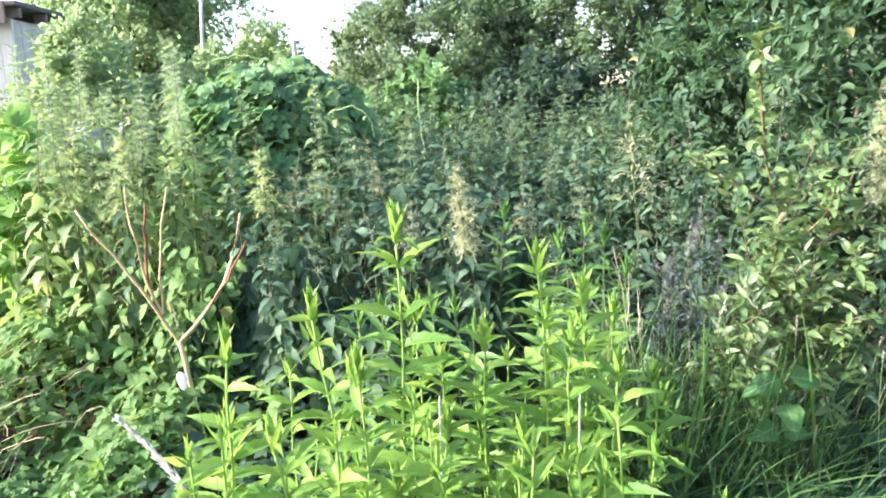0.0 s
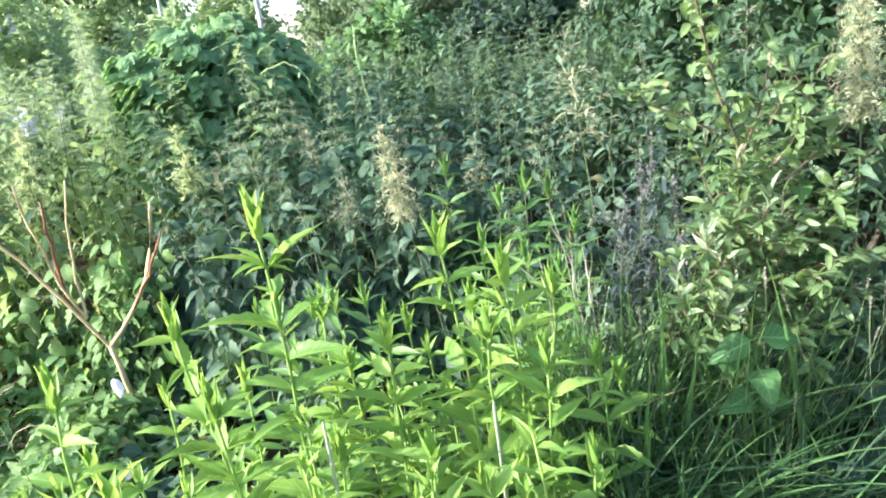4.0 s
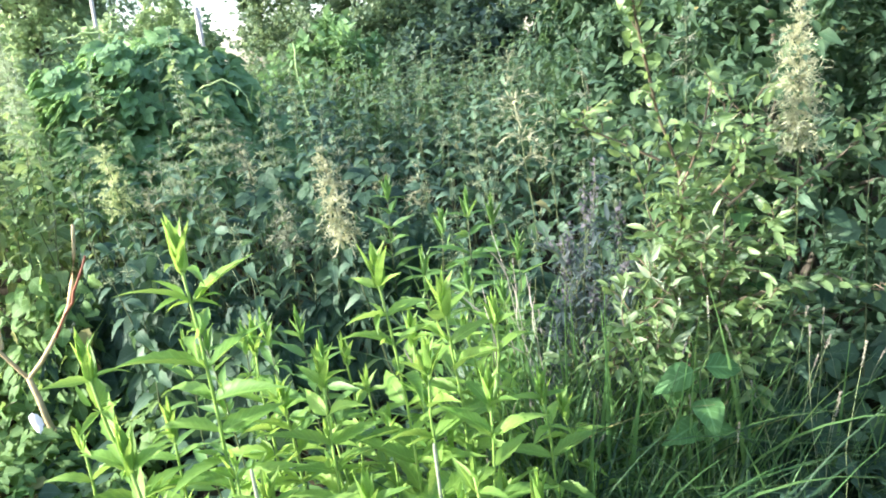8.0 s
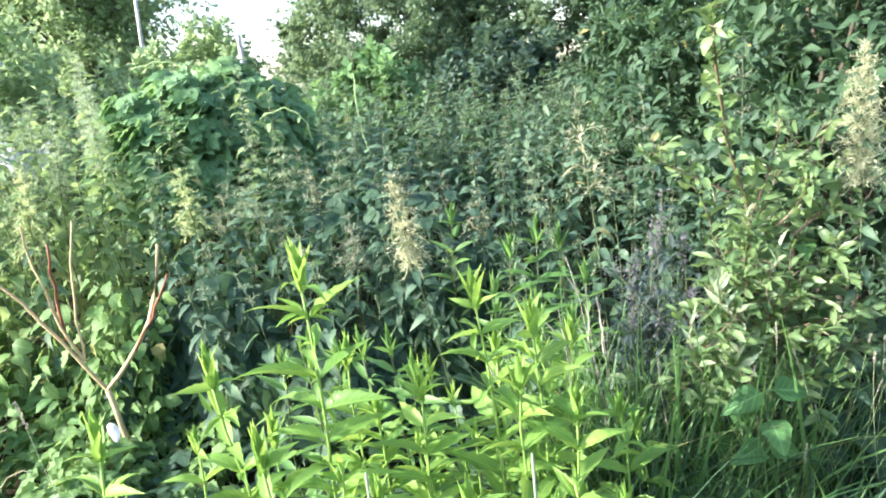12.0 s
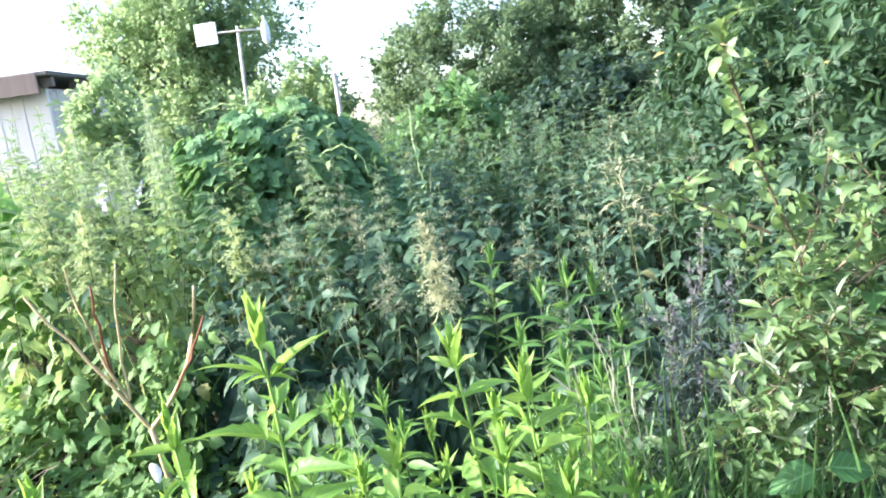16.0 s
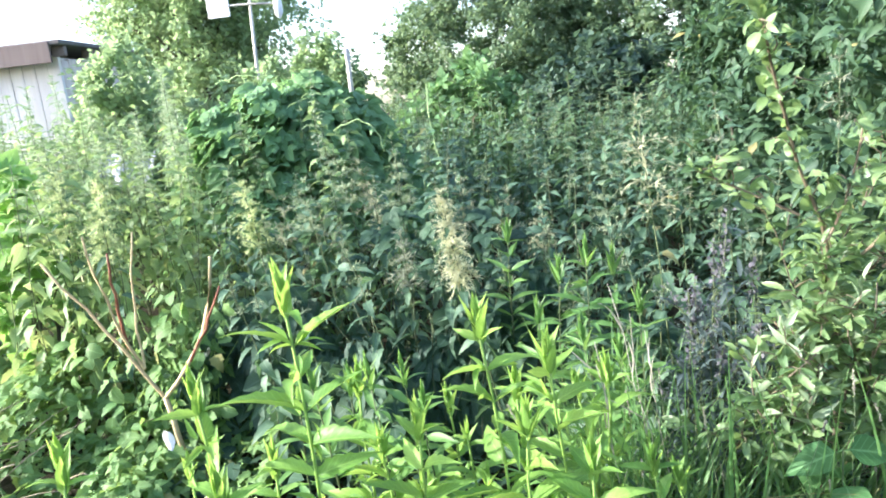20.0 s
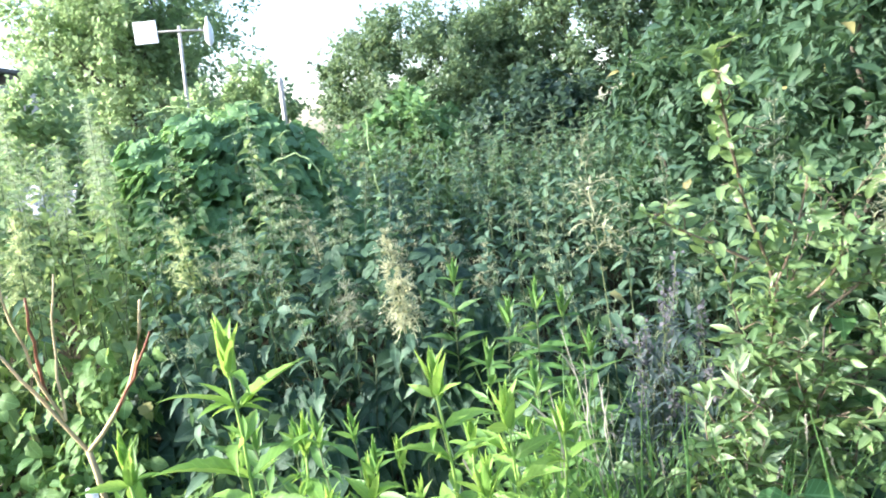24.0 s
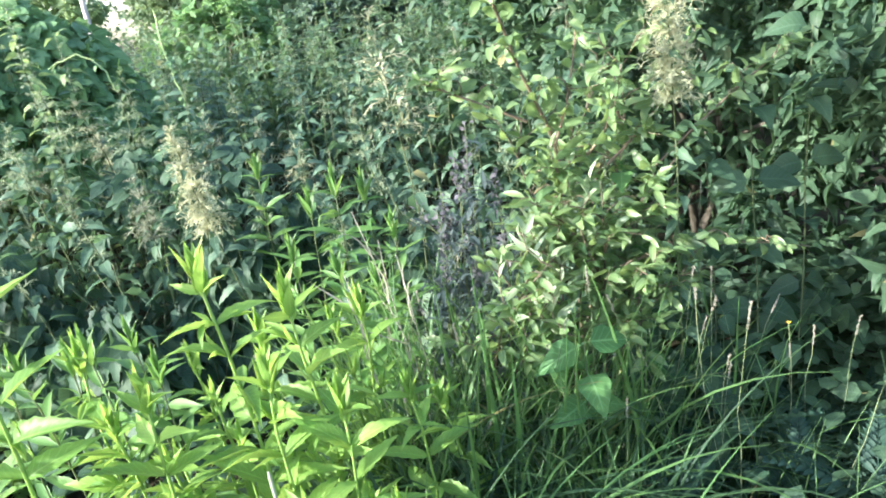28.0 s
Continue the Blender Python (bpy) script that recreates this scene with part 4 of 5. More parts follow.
# ---- low creeping cover on the left ----
def low_cover():
    r = np.random.default_rng(47)
    n = 5200
    x = r.uniform(-3.9, -0.75, n)
    y = r.uniform(2.0, 4.0, n)
    hill = 0.06 + 0.45 * np.clip((y - 2.5) / 1.1, 0, 1) ** 1.3 + 0.10 * np.sin(x * 4.1) * np.sin(y * 5.3) + 0.08 * np.sin(x * 9 + 1)
    z = np.clip(hill, 0.03, 2) * r.random(n) ** 0.35
    ok = ((y > 2.75) | (x < -1.0)) & (((x + 2.2) / 1.7) ** 2 + ((y - 3.4) / 1.25) ** 2 < 1 + 0.25 * np.sin(x * 7) * np.sin(y * 9)) & ~((np.abs(x + 2.35) < 0.25) & (np.abs(y - 3.1) < 0.22) & (r.random(n) < 0.8))
    x, y, z = x[ok], y[ok], z[ok]
    n = len(x)
    up = np.c_[-0.3 + r.normal(size=n) * 0.4, -0.55 + r.normal(size=n) * 0.4, np.full(n, 1.0)]
    d = np.c_[r.normal(size=n), -0.5 + r.normal(size=n), -0.2 + r.normal(size=n) * 0.3]
    three = []
    for k in range(4):
        leaflets = []
        for j, a in enumerate((0.0, 1.15, -1.15)):
            V, Q, UV = leaf_shape(6, 0.62 if j == 0 else 0.52, 0.42, "toothed", 0.26, 0.2 + 0.1 * k, 0.15, 0.10, 0.02, 140 + 5 * k + j)
            c, s = math.cos(a), math.sin(a)
            leaflets.append((V @ np.array([[c, s, 0], [-s, c, 0], [0, 0, 1]]), Q, UV))
        three.append(join(leaflets))
    size, front = r.uniform(0.06, 0.135, n), y < 2.72 + 0.1 * np.sin(x * 5)
    # Front strip: bramble shapes in the darker green, deeper shade put into colour.
    stuff("creeping_ivy", scatter(three, np.c_[x, y, z][front], d[front], up[front], 0.85 * size[front]), SHADE_TONED_HERB, "low creeping leaves, shade of the front strip put into their dark green", "ground cover")
    x, y, z, d, up, size = x[~front], y[~front], z[~front], d[~front], up[~front], size[~front]
    near = np.flatnonzero((x > -2.1) & (x < -1.25) & (y < 3.25))[:300]
    ob = thing("bramble", (-1.65, 3.0, 0), "low bramble with three-part toothed leaves beside the bare sapling", "bramble")
    meshes = [mesh_of("bramble_leaf", shape, BRAMBLE) for shape in three + BROAD_TOOTHED[:3]]
    for i in near:
        part("leaf", meshes[i % 7], None, ob, "", matrix_at(np.array([x[i] + 1.65, y[i] - 3.0, z[i]]), d[i], up[i], size[i]))
    rest = np.setdiff1d(np.arange(len(x)), near)
    x, y, z, d, up, size = x[rest], y[rest], z[rest], d[rest], up[rest], size[rest]
    stuff("bramble_cover", scatter(three + BROAD_TOOTHED[:3], np.c_[x, y, z], d, up, size), BRAMBLE, "low sunlit tangle of green bramble leaves over the soil", "brambles")
    runs = []
    for k in range(64):
        p = np.array([r.normal() * 0.35 - 2.25, r.normal() * 0.28 + 3.0, r.uniform(0.02, 0.2)]) if k % 2 else np.array([r.uniform(-3.2, -1.75), r.uniform(2.5, 3.5), 0.05])
        runs.append(tube(bent(p, p + [abs(r.normal()) * 0.35, r.normal() * 0.2, r.uniform(0.05, 0.35)], 6, (0, 0, 0.05), 0.006, r), r.uniform(0.0015, 0.0030), 4))
    stuff("dead_stems", join(runs), DEAD_STEM, "dry brown dead stems lying on the soil", "dead stems")


low_cover()


# ---- bare pruned shrub with a white tag ----
def bare_shrub():
    r = np.random.default_rng(53)
    ob = thing("bare_sapling", (-1.20, 3.10, 0), "bare pruned sapling with reddish-brown twigs and a white tag", "sapling")
    o = np.array([-1.20, 3.10, 0])
    fork = np.array([-1.24, 3.15, 0.46]) - o
    part("trunk", tube(bent((0, 0, -0.02), fork, 7, (0.02, 0, 0), 0.004, r), np.linspace(0.014, 0.012, 7), 8), TWIG, ob)
    mid = np.array([-1.34, 3.12, 0.70]) - o
    low = np.array([-1.30, 3.14, 0.60]) - o
    for name, p0, p1, sag, r0, mat in (("branch", fork, np.array([-1.60, 3.06, 1.10]) - o, (0.03, 0, -0.03), 0.0065, TWIG), ("branch", low, np.array([-1.33, 2.96, 1.21]) - o, (-0.03, 0, 0), 0.005, TWIG),
                                       ("branch", low, np.array([-1.21, 3.10, 1.19]) - o, (-0.02, 0, 0), 0.0045, TWIG), ("branch", mid, np.array([-1.27, 3.0, 1.13]) - o, (-0.01, 0, 0), 0.0058, RED_TWIG),
                                       ("branch", fork, np.array([-0.89, 3.07, 1.07]) - o, (0.04, 0, -0.05), 0.0075, TWIG), ("branch", np.array([-1.08, 3.12, 0.63]) - o, np.array([-0.87, 3.06, 0.95]) - o, (0.01, 0, 0), 0.005, RED_TWIG)):
        part(name, tube(bent(p0, p1, 8, sag, 0.004, r), np.linspace(r0, r0 * 0.6, 8) * 1.35, 7), mat, ob)
    tag = np.array([-1.22, 3.075, 0.32]) - o
    V, Q, UV = leaf_shape(8, 0.095, 0.050, "ovate", -0.45, 0.15, 0.05, 0, 0.02, 7)
    m = matrix_at(tag + [0, -0.012, 0.03], (0.15, -0.1, -1), (0, -1, 0.1))
    part("tag", (V, Q, UV), WHITE_PLASTIC, ob, "crumpled white tag", m)


bare_shrub()


# ---- shrub on the right ----
SHRUB_LEAVES = [mesh_of("shrub_leaf", leaf_shape(7, 1, 0.33 + 0.05 * (k % 3), "ovate", 0.48, 0.10 + 0.18 * (k % 4), 0.03, 0.12, 0.02, 500 + k), PLUM) for k in range(8)]
SHRUB_SHAPES = [leaf_shape(5, 1, 0.29 + 0.05 * (k % 3), "ovate", 0.50, 0.10 + 0.18 * (k % 4), 0, 0.10, 0.02, 520 + k) for k in range(6)]
LEADER_LEAVES = [mesh_of("shrub_leaf", leaf_shape(8, 1, 0.45 + 0.05 * (k % 3), "ovate", 0.40 + 0.15 * (k % 2), 0.15 + 0.22 * (k % 4), 0.03, 0.14, 0.03, 560 + k), PLUM) for k in range(8)]
PALE_TIPS = [mesh_of("pale_shrub_leaf", leaf_shape(6, 1, 0.27 + 0.03 * (k % 3), "taper", 0.55, 0.05 + 0.10 * k, 0, 0.08, 0.015, 540 + k), PLUM_TIP) for k in range(4)]


def shrub_right():
    r = np.random.default_rng(59)
    o = np.array([1.12, 2.42, 0])
    ob = thing("plum_shrub", o, "sunlit shrub with glossy oval leaves on brown twigs", "shrub")
    leader = np.array([(1.12, 2.42, 0), (1.15, 2.40, 0.5), (1.13, 2.34, 0.85), (1.105, 2.29, 1.03), (1.055, 2.245, 1.19), (0.983, 2.19, 1.34), (0.915, 2.08, 1.48), (0.865, 1.995, 1.575), (0.845, 1.96, 1.63), (0.833, 1.95, 1.68)]) - o
    runs = [(leader, 0.42, 10, True)]
    for q in (((0.99, 2.20, 1.22), (0.85, 2.22, 1.297), (0.752, 2.20, 1.35)), ((1.06, 2.22, 1.15), (1.10, 2.20, 1.277), (1.13, 2.20, 1.43)), ((1.20, 2.28, 0.76), (1.41, 2.20, 0.82), (1.738, 2.20, 0.745)),
              ((1.22, 2.30, 1.05), (1.36, 2.26, 1.20), (1.45, 2.28, 1.34)), ((1.36, 2.34, 1.00), (1.60, 2.32, 1.18), (1.77, 2.30, 1.29)), ((1.15, 2.25, 1.10), (1.19, 2.18, 1.20), (1.21, 2.15, 1.32))):
        a, b, c = (np.array(v) - o for v in q)
        s = np.linspace(0, 1, 8)[:, None]
        runs.append(((1 - s) ** 2 * a + 2 * s * (1 - s) * (2 * b - 0.5 * a - 0.5 * c) + s * s * c, 0.15, 6, True))
    for t in ((0.98, 2.22, 1.02), (0.93, 2.16, 0.80), (1.02, 2.18, 0.88), (1.15, 2.17, 1.05), (1.02, 2.34, 1.22), (1.25, 2.30, 1.22), (1.35, 2.25, 0.95), (1.45, 2.25, 0.80), (1.06, 2.24, 1.10), (1.20, 2.16, 0.80),
              (1.12, 2.24, 1.18), (1.45, 2.44, 1.42), (1.00, 2.20, 0.74), (1.30, 2.40, 1.36), (0.95, 2.26, 0.94), (1.18, 2.18, 0.92), (1.40, 2.22, 1.08)):
        runs.append((bent((r.normal() * 0.06, r.normal() * 0.05, 0), np.array(t) - o, 9, (r.normal() * 0.10, 0.05, 0.05), 0.02, r), 0.58, 9, False))
    singles, at, d, up, size = 0, [], [], [], []
    for k, (P, s0, twigs, main) in enumerate(runs):
        n = len(P)
        branch = part("branch", tube(P, np.linspace(0.0070 if k == 0 else 0.0042, 0.0020, n), 6), SHRUB_TWIG if main or k % 3 == 0 else BARK, ob)
        side = [(P, s0, 0.019 if main else 0.032, None)]
        for j in range(twigs):
            f = s0 + (0.94 - s0) * (j + r.random()) / twigs
            p0 = along(P, f)
            reach = r.uniform(0.04, 0.09) if main else r.uniform(0.10, 0.22) * (1.2 - 0.5 * f)
            way = around(r.uniform(3.0, 6.6) if j % 3 else r.uniform(0, 6.28), r.uniform(0.0, 1.0))
            T = bent(p0, p0 + way * reach, 5, (0, 0, 0.02), 0.006, r)
            twig = part("twig", tube(T, np.linspace(0.0022, 0.0010, 5), 4), SHRUB_TWIG, branch)
            side.append((T, 0.10, 0.0165, twig))
        for j, (T, f0, gap, twig) in enumerate(side):
            run = np.linalg.norm(np.diff(T, axis=0), axis=1).sum() * (1 - f0)
            ax = unit(T[-1] - T[-2])
            m = max(4, int(run / gap))
            turn = r.uniform(0, 6.28)
            for i in range(m):
                f = i / (m - 1)
                p = along(T, f0 + (1 - f0) * f)
                dd = around(turn + i * 2.4, r.uniform(-0.25, 0.55)) * (0.95 - 0.45 * f) + ax * (0.35 + 0.5 * f)
                sz = r.uniform(0.046, 0.084) * (1.05 - 0.30 * f) * (0.76 if main else 0.95)
                upward = UP + np.array([-0.35, -0.10, 0]) + r.normal(size=3) * 0.60
                if singles < 298 and (main and (j < 2 or i % 2 == 0) or (not main and (i + j) % 6 == 0)):
                    singles += 1
                    part("leaf", (LEADER_LEAVES if main else SHRUB_LEAVES)[r.integers(8)], None, branch, "", matrix_at(p, dd, upward, sz))
                else:
                    at.append(p), d.append(dd), up.append(upward), size.append(sz)
    part("foliage", scatter(SHRUB_SHAPES, np.array(at), np.array(d), np.array(up), np.array(size)), PLUM, ob)
    for k in range(7):   # pale narrow-leaved tips low on the sunny side
        p0 = np.array([r.uniform(0.90, 1.12), r.uniform(2.12, 2.26), r.uniform(0.62, 0.88)]) - o
        T = bent(p0, p0 + [r.uniform(-0.09, 0.02), -0.02, r.uniform(0.10, 0.20)], 6, (-0.02, 0, 0), 0.004, r)
        shoot = part("twig", tube(T, np.linspace(0.0026, 0.0012, 6), 5), SHRUB_TWIG, ob)
        for i in range(9):
            f = i / 8
            part("leaf", PALE_TIPS[r.integers(4)], None, shoot, "", matrix_at(along(T, 0.15 + 0.85 * f), around(i * 2.4 + k, 0.55 + 0.6 * f), UP + r.normal(size=3) * 0.5, r.uniform(0.050, 0.080) * (1.1 - 0.3 * f)))


shrub_right()


def bush(at, width, depth, height, n, seed, mat, shapes, leaf, label, limbs=8, hollow=0.55, name="bush", bark=None):
    """A bush or tree crown: limbs, and leaves gathered in clumps over an uneven outline."""
    r = np.random.default_rng(seed)
    ob = thing(name, at, label, "bush" if name == "bush" else "tree")
    clumps = []
    while len(clumps) < (460 if n > 15000 else 120 if n > 7000 else 60):
        v = unit(r.normal(size=3))
        t = hollow + (1 - hollow) * r.random()
        c = np.array([v[0] * width / 2 * t, v[1] * depth / 2 * t, height * (0.52 + 0.44 * v[2] * t)])
        if c[2] > 0.05:
            clumps.append(c)
    clumps = np.array(clumps)
    for k in range(limbs):
        c = clumps[r.integers(len(clumps))]
        part("limb", tube(bent((r.normal() * 0.05 * width, r.normal() * 0.05 * depth, -0.05), c * 0.95, 8, (0, 0, 0.12 * height), 0.02 * height, r), np.linspace(0.009 * height + (0.006 if name == "tree" else 0.0), 0.004, 8), 6), bark or BARK, ob)
    i, j = r.integers(len(clumps), size=n), r.integers(9, size=n)
    out = unit(clumps - np.array([0, 0, height * 0.42]))
    shoots = unit(out[:, None, :] * 0.7 + r.normal(size=(len(clumps), 9, 3)) * 0.75 + UP * 0.15)
    spread = np.array([width, depth, height]) * (0.040 if n > 20000 else 0.055)
    reach = r.uniform(1.2, 3.2, (len(clumps), 9, 1)) * spread.mean()
    v = r.random((n, 1))
    p = clumps[i] + shoots[i, j] * reach[i, j] * v + r.normal(size=(n, 3)) * spread * 0.34 * (1.2 - v)
    p[:, 2] = np.abs(p[:, 2])
    d = shoots[i, j] * 0.55 + r.normal(size=(n, 3)) * 0.6 - UP * 0.15
    out = out[i] * 0.6 + UP * 0.7
    part("crown", scatter(shapes, p, d, out + r.normal(size=(n, 3)) * 0.45, leaf * r.uniform(0.55, 1.45, n)), mat, ob)
    return ob


# dense hedge behind the shrub, up to above the head
HEDGE = "dense hedge bush with dark oval leaves"
bush((2.25, 3.65, 0), 1.5, 1.3, 2.5, 10500, 601, DOGWOOD, HEDGE_SHAPES, 0.078, HEDGE)
bush((3.1, 3.2, 0), 1.7, 1.5, 2.9, 10500, 602, DOGWOOD, HEDGE_SHAPES, 0.080, HEDGE)
bush((1.95, 4.9, 0), 1.5, 1.4, 2.15, 10000, 603, DOGWOOD, HEDGE_SHAPES, 0.080, HEDGE)
bush((3.2, 5.2, 0), 2.4, 2.0, 3.5, 11000, 604, DOGWOOD, HEDGE_SHAPES, 0.085, "tall hedge bush with dark oval leaves")
bush((3.4, 7.5, 0), 2.8, 2.2, 3.2, 10000, 605, DOGWOOD, FAR_SHAPES, 0.12, "tall hedge bush with dark leaves")
bush((5.2, 6.0, 0), 3.2, 3.0, 4.4, 11000, 606, DOGWOOD, FAR_SHAPES, 0.13, "tall hedge bush with dark leaves")
bush((2.50, 2.40, 0), 1.5, 1.2, 1.75, 6500, 607, DOGWOOD, HEDGE_SHAPES, 0.075, "low bush in deep shade with broad leaves")
# far bushes and trees
bush((-0.45, 8.6, 0), 1.7, 1.2, 1.95, 7000, 611, HOP, FAR_SHAPES, 0.10, "rounded sunlit bush overgrown with vines")
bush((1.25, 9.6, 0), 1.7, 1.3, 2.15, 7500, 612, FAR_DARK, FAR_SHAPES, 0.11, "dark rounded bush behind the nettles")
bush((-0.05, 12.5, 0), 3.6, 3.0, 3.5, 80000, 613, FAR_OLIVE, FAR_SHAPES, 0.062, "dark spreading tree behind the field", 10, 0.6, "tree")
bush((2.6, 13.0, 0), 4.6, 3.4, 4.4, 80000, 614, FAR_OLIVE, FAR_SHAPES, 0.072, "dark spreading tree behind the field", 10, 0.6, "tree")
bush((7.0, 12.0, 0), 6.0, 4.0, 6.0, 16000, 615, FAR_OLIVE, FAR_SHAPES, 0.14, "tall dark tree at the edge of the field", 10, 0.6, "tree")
bush((-6.7, 16.5, 0), 5.4, 4.0, 7.0, 50000, 616, FAR_HAZE_TONED, FAR_SHAPES, 0.105, "light green tree with loose crown behind the shed", 14, 0.25, "tree")
bush((-3.6, 13.8, 0), 2.2, 1.8, 3.0, 10000, 617, FAR_HAZE_TONED, FAR_SHAPES, 0.11, "light green bush beneath the pole")
bush((-3.1, 9.2, 0), 1.7, 1.5, 2.1, 8000, 618, FAR_HAZE_TONED, FAR_SHAPES, 0.11, "light green bush beside the shed")
bush((-2.28, 3.85, 0), 0.34, 0.40, 1.56, 190, 619, YELLOW_LEAF, HOP_SHAPES, 0.11, "bright yellow-green climbing plant")
bush((-3.62, 7.30, 0), 1.15, 1.0, 2.5, 8500, 620, FAR_HAZE_TONED, FAR_SHAPES, 0.075, "light green bush growing against the shed")


# ---- grass ----
def grass():
    r = np.random.default_rng(61)
    upright = [leaf_shape(8, 1, 0.013 + 0.004 * (k % 3), "blade", 0.5, 0.10 + 0.09 * (k % 5), 0, 0, 0, 640 + k) for k in range(8)]
    arching = [leaf_shape(10, 1, 0.012 + 0.005 * (k % 3), "blade", 0.5, 0.60 + 0.16 * (k % 6), 0, 0, 0, 660 + k) for k in range(12)]

    def tuft(n, x, y, h, spread, shapes):
        ok = ((x - 0.85) / 1.65) ** 2 + ((y - 1.95) / 0.95) ** 2 < 1 + 0.25 * np.sin(x * 9) * np.sin(y * 8)
        ok &= (x < 1.15) | (r.random(n) < 0.5)
        x, y, h = x[ok], y[ok], h[ok]
        n = len(x)
        lean = r.normal(size=(n, 2)) * spread
        return scatter(shapes, np.c_[x, y, np.zeros(n)], np.c_[lean, np.ones(n)], np.c_[-lean * 3 + r.normal(size=(n, 2)) * 0.25, np.full(n, 0.15)], h)

    n = 2700
    x, y = 0.42 + 1.9 * r.random(n) ** 1.35, r.uniform(1.2, 2.45, n)
    arcs = tuft(n, x, y, r.uniform(0.30, 0.95, n) * np.where(x > 1.1, 0.55, 1.0) * np.where(y < 1.75, 0.70, 1.0), 0.22, arching)
    n = 700
    low = tuft(n, r.uniform(-0.7, 0.5, n), r.uniform(1.1, 1.6, n), r.uniform(0.2, 0.5, n), 0.3, arching)
    n = 78   # long blades that bow out from the edge of the herbs
    a = r.uniform(-1.3, 0.5, n)
    base = np.c_[r.uniform(0.50, 0.82, n), r.uniform(1.45, 2.0, n), np.zeros(n)]
    d = np.c_[0.30 * np.cos(a), 0.30 * np.sin(a), np.ones(n)]
    stuff("bowing_grass", scatter(arching[6:], base, d, np.c_[-np.cos(a), -np.sin(a), np.full(n, 0.3)], r.uniform(0.60, 0.95, n)), SUN_TONED_GRASS, "long pale green grass blades bowing out from the herbs", "grass")
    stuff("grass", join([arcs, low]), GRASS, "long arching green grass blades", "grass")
    n = 1150
    x, y = 0.48 + 1.15 * r.random(n) ** 1.5, r.uniform(1.72, 2.45, n)
    stuff("tall_grass", tuft(n, x, y, r.uniform(0.40, 1.00, n) * np.where(x > 1.2, 0.75, 1.0) * np.where(y < 2.05, 0.62, 1.0), 0.17, upright + arching[:4]), SUN_TONED_GRASS, "upright yellow-green grass beside the herbs", "grass")


grass()


def grass_stalk(at, tip, head, seed):
    """One flowering grass: a fine stalk, and a fluffy spike of spikelets."""
    r = np.random.default_rng(seed)
    at, tip = np.asarray(at, float), np.asarray(tip, float)
    ob = thing("grass_stalk", at, "thin straw-green grass stalk with a pale seed head", "grass stalk", "flowering grasses")
    P = bent((0, 0, -0.02), tip - at, 9, (r.normal() * 0.03, r.normal() * 0.03, 0), 0.003, r)
    part("stalk", tube(P, np.linspace(0.0011, 0.0006, 9), 5), GRASS_STEM, ob)
    ax = unit(P[-1] - P[-2])
    n = 70
    s = r.random(n)
    p = P[-1] - ax * head * s[:, None] + r.normal(size=(n, 3)) * 0.0009
    part("seed_head", scatter(FAR_SHAPES, p, ax + r.normal(size=(n, 3)) * 0.25, r.normal(size=(n, 3)), r.uniform(0.004, 0.007, n)), STRAW, ob)


def bleached_stalk(at, tip, seed):
    """A dead grass stalk, bent and bleached, with a few withered blades."""
    r = np.random.default_rng(seed)
    at, tip = np.asarray(at, float), np.asarray(tip, float)
    ob = thing("dead_grass_stalk", at, "tall bleached dead grass stalk beside the herbs", "grass stalk", "dead grasses")
    P = bent((0, 0, -0.02), tip - at, 9, (r.normal() * 0.03, r.normal() * 0.02, 0), 0.006, r)
    part("stalk", tube(P, np.linspace(0.0018, 0.0009, 9), 5), STRAW, ob)
    for k in range(4):
        V, Q, UV = leaf_shape(7, 1, 0.035, "blade", 0.4, 0.2 + 0.3 * r.random(), 0, 0, 0.01, seed + k)
        part("blade", (V, Q, UV), STRAW, ob, "", matrix_at(along(P, 0.55 + 0.11 * k), unit(tip - at) + r.normal(size=3) * 0.25, r.normal(size=3), r.uniform(0.10, 0.20)))


for k, (x, y, z, lean) in enumerate(((0.55, 2.30, 1.06, 0.10), (0.60, 2.28, 0.98, 0.08), (0.64, 2.32, 0.92, 0.10), (0.50, 2.20, 0.94, 0.08))):
    bleached_stalk((x + lean, y, 0), (x, y, z), 850 + 7 * k)

r_stalk = np.random.default_rng(81)
for k in range(30):
    x, y = r_stalk.uniform(0.5, 1.75), r_stalk.uniform(1.95, 2.45)
    grass_stalk((x, y, 0), (x + r_stalk.normal() * 0.13, y + r_stalk.normal() * 0.08, r_stalk.uniform(0.50, 0.92)), r_stalk.uniform(0.03, 0.07), 820 + k)
for tip in ((1.00, 2.05, 0.62), (1.12, 2.10, 0.66), (1.20, 2.12, 0.60), (1.62, 2.11, 0.52), (1.70, 2.12, 0.55), (1.45, 2.20, 0.75), (-0.60, 1.50, 1.12)):
    grass_stalk((tip[0] + 0.06, tip[1] + 0.05, 0), tip, 0.055, int(900 + 100 * tip[0]))


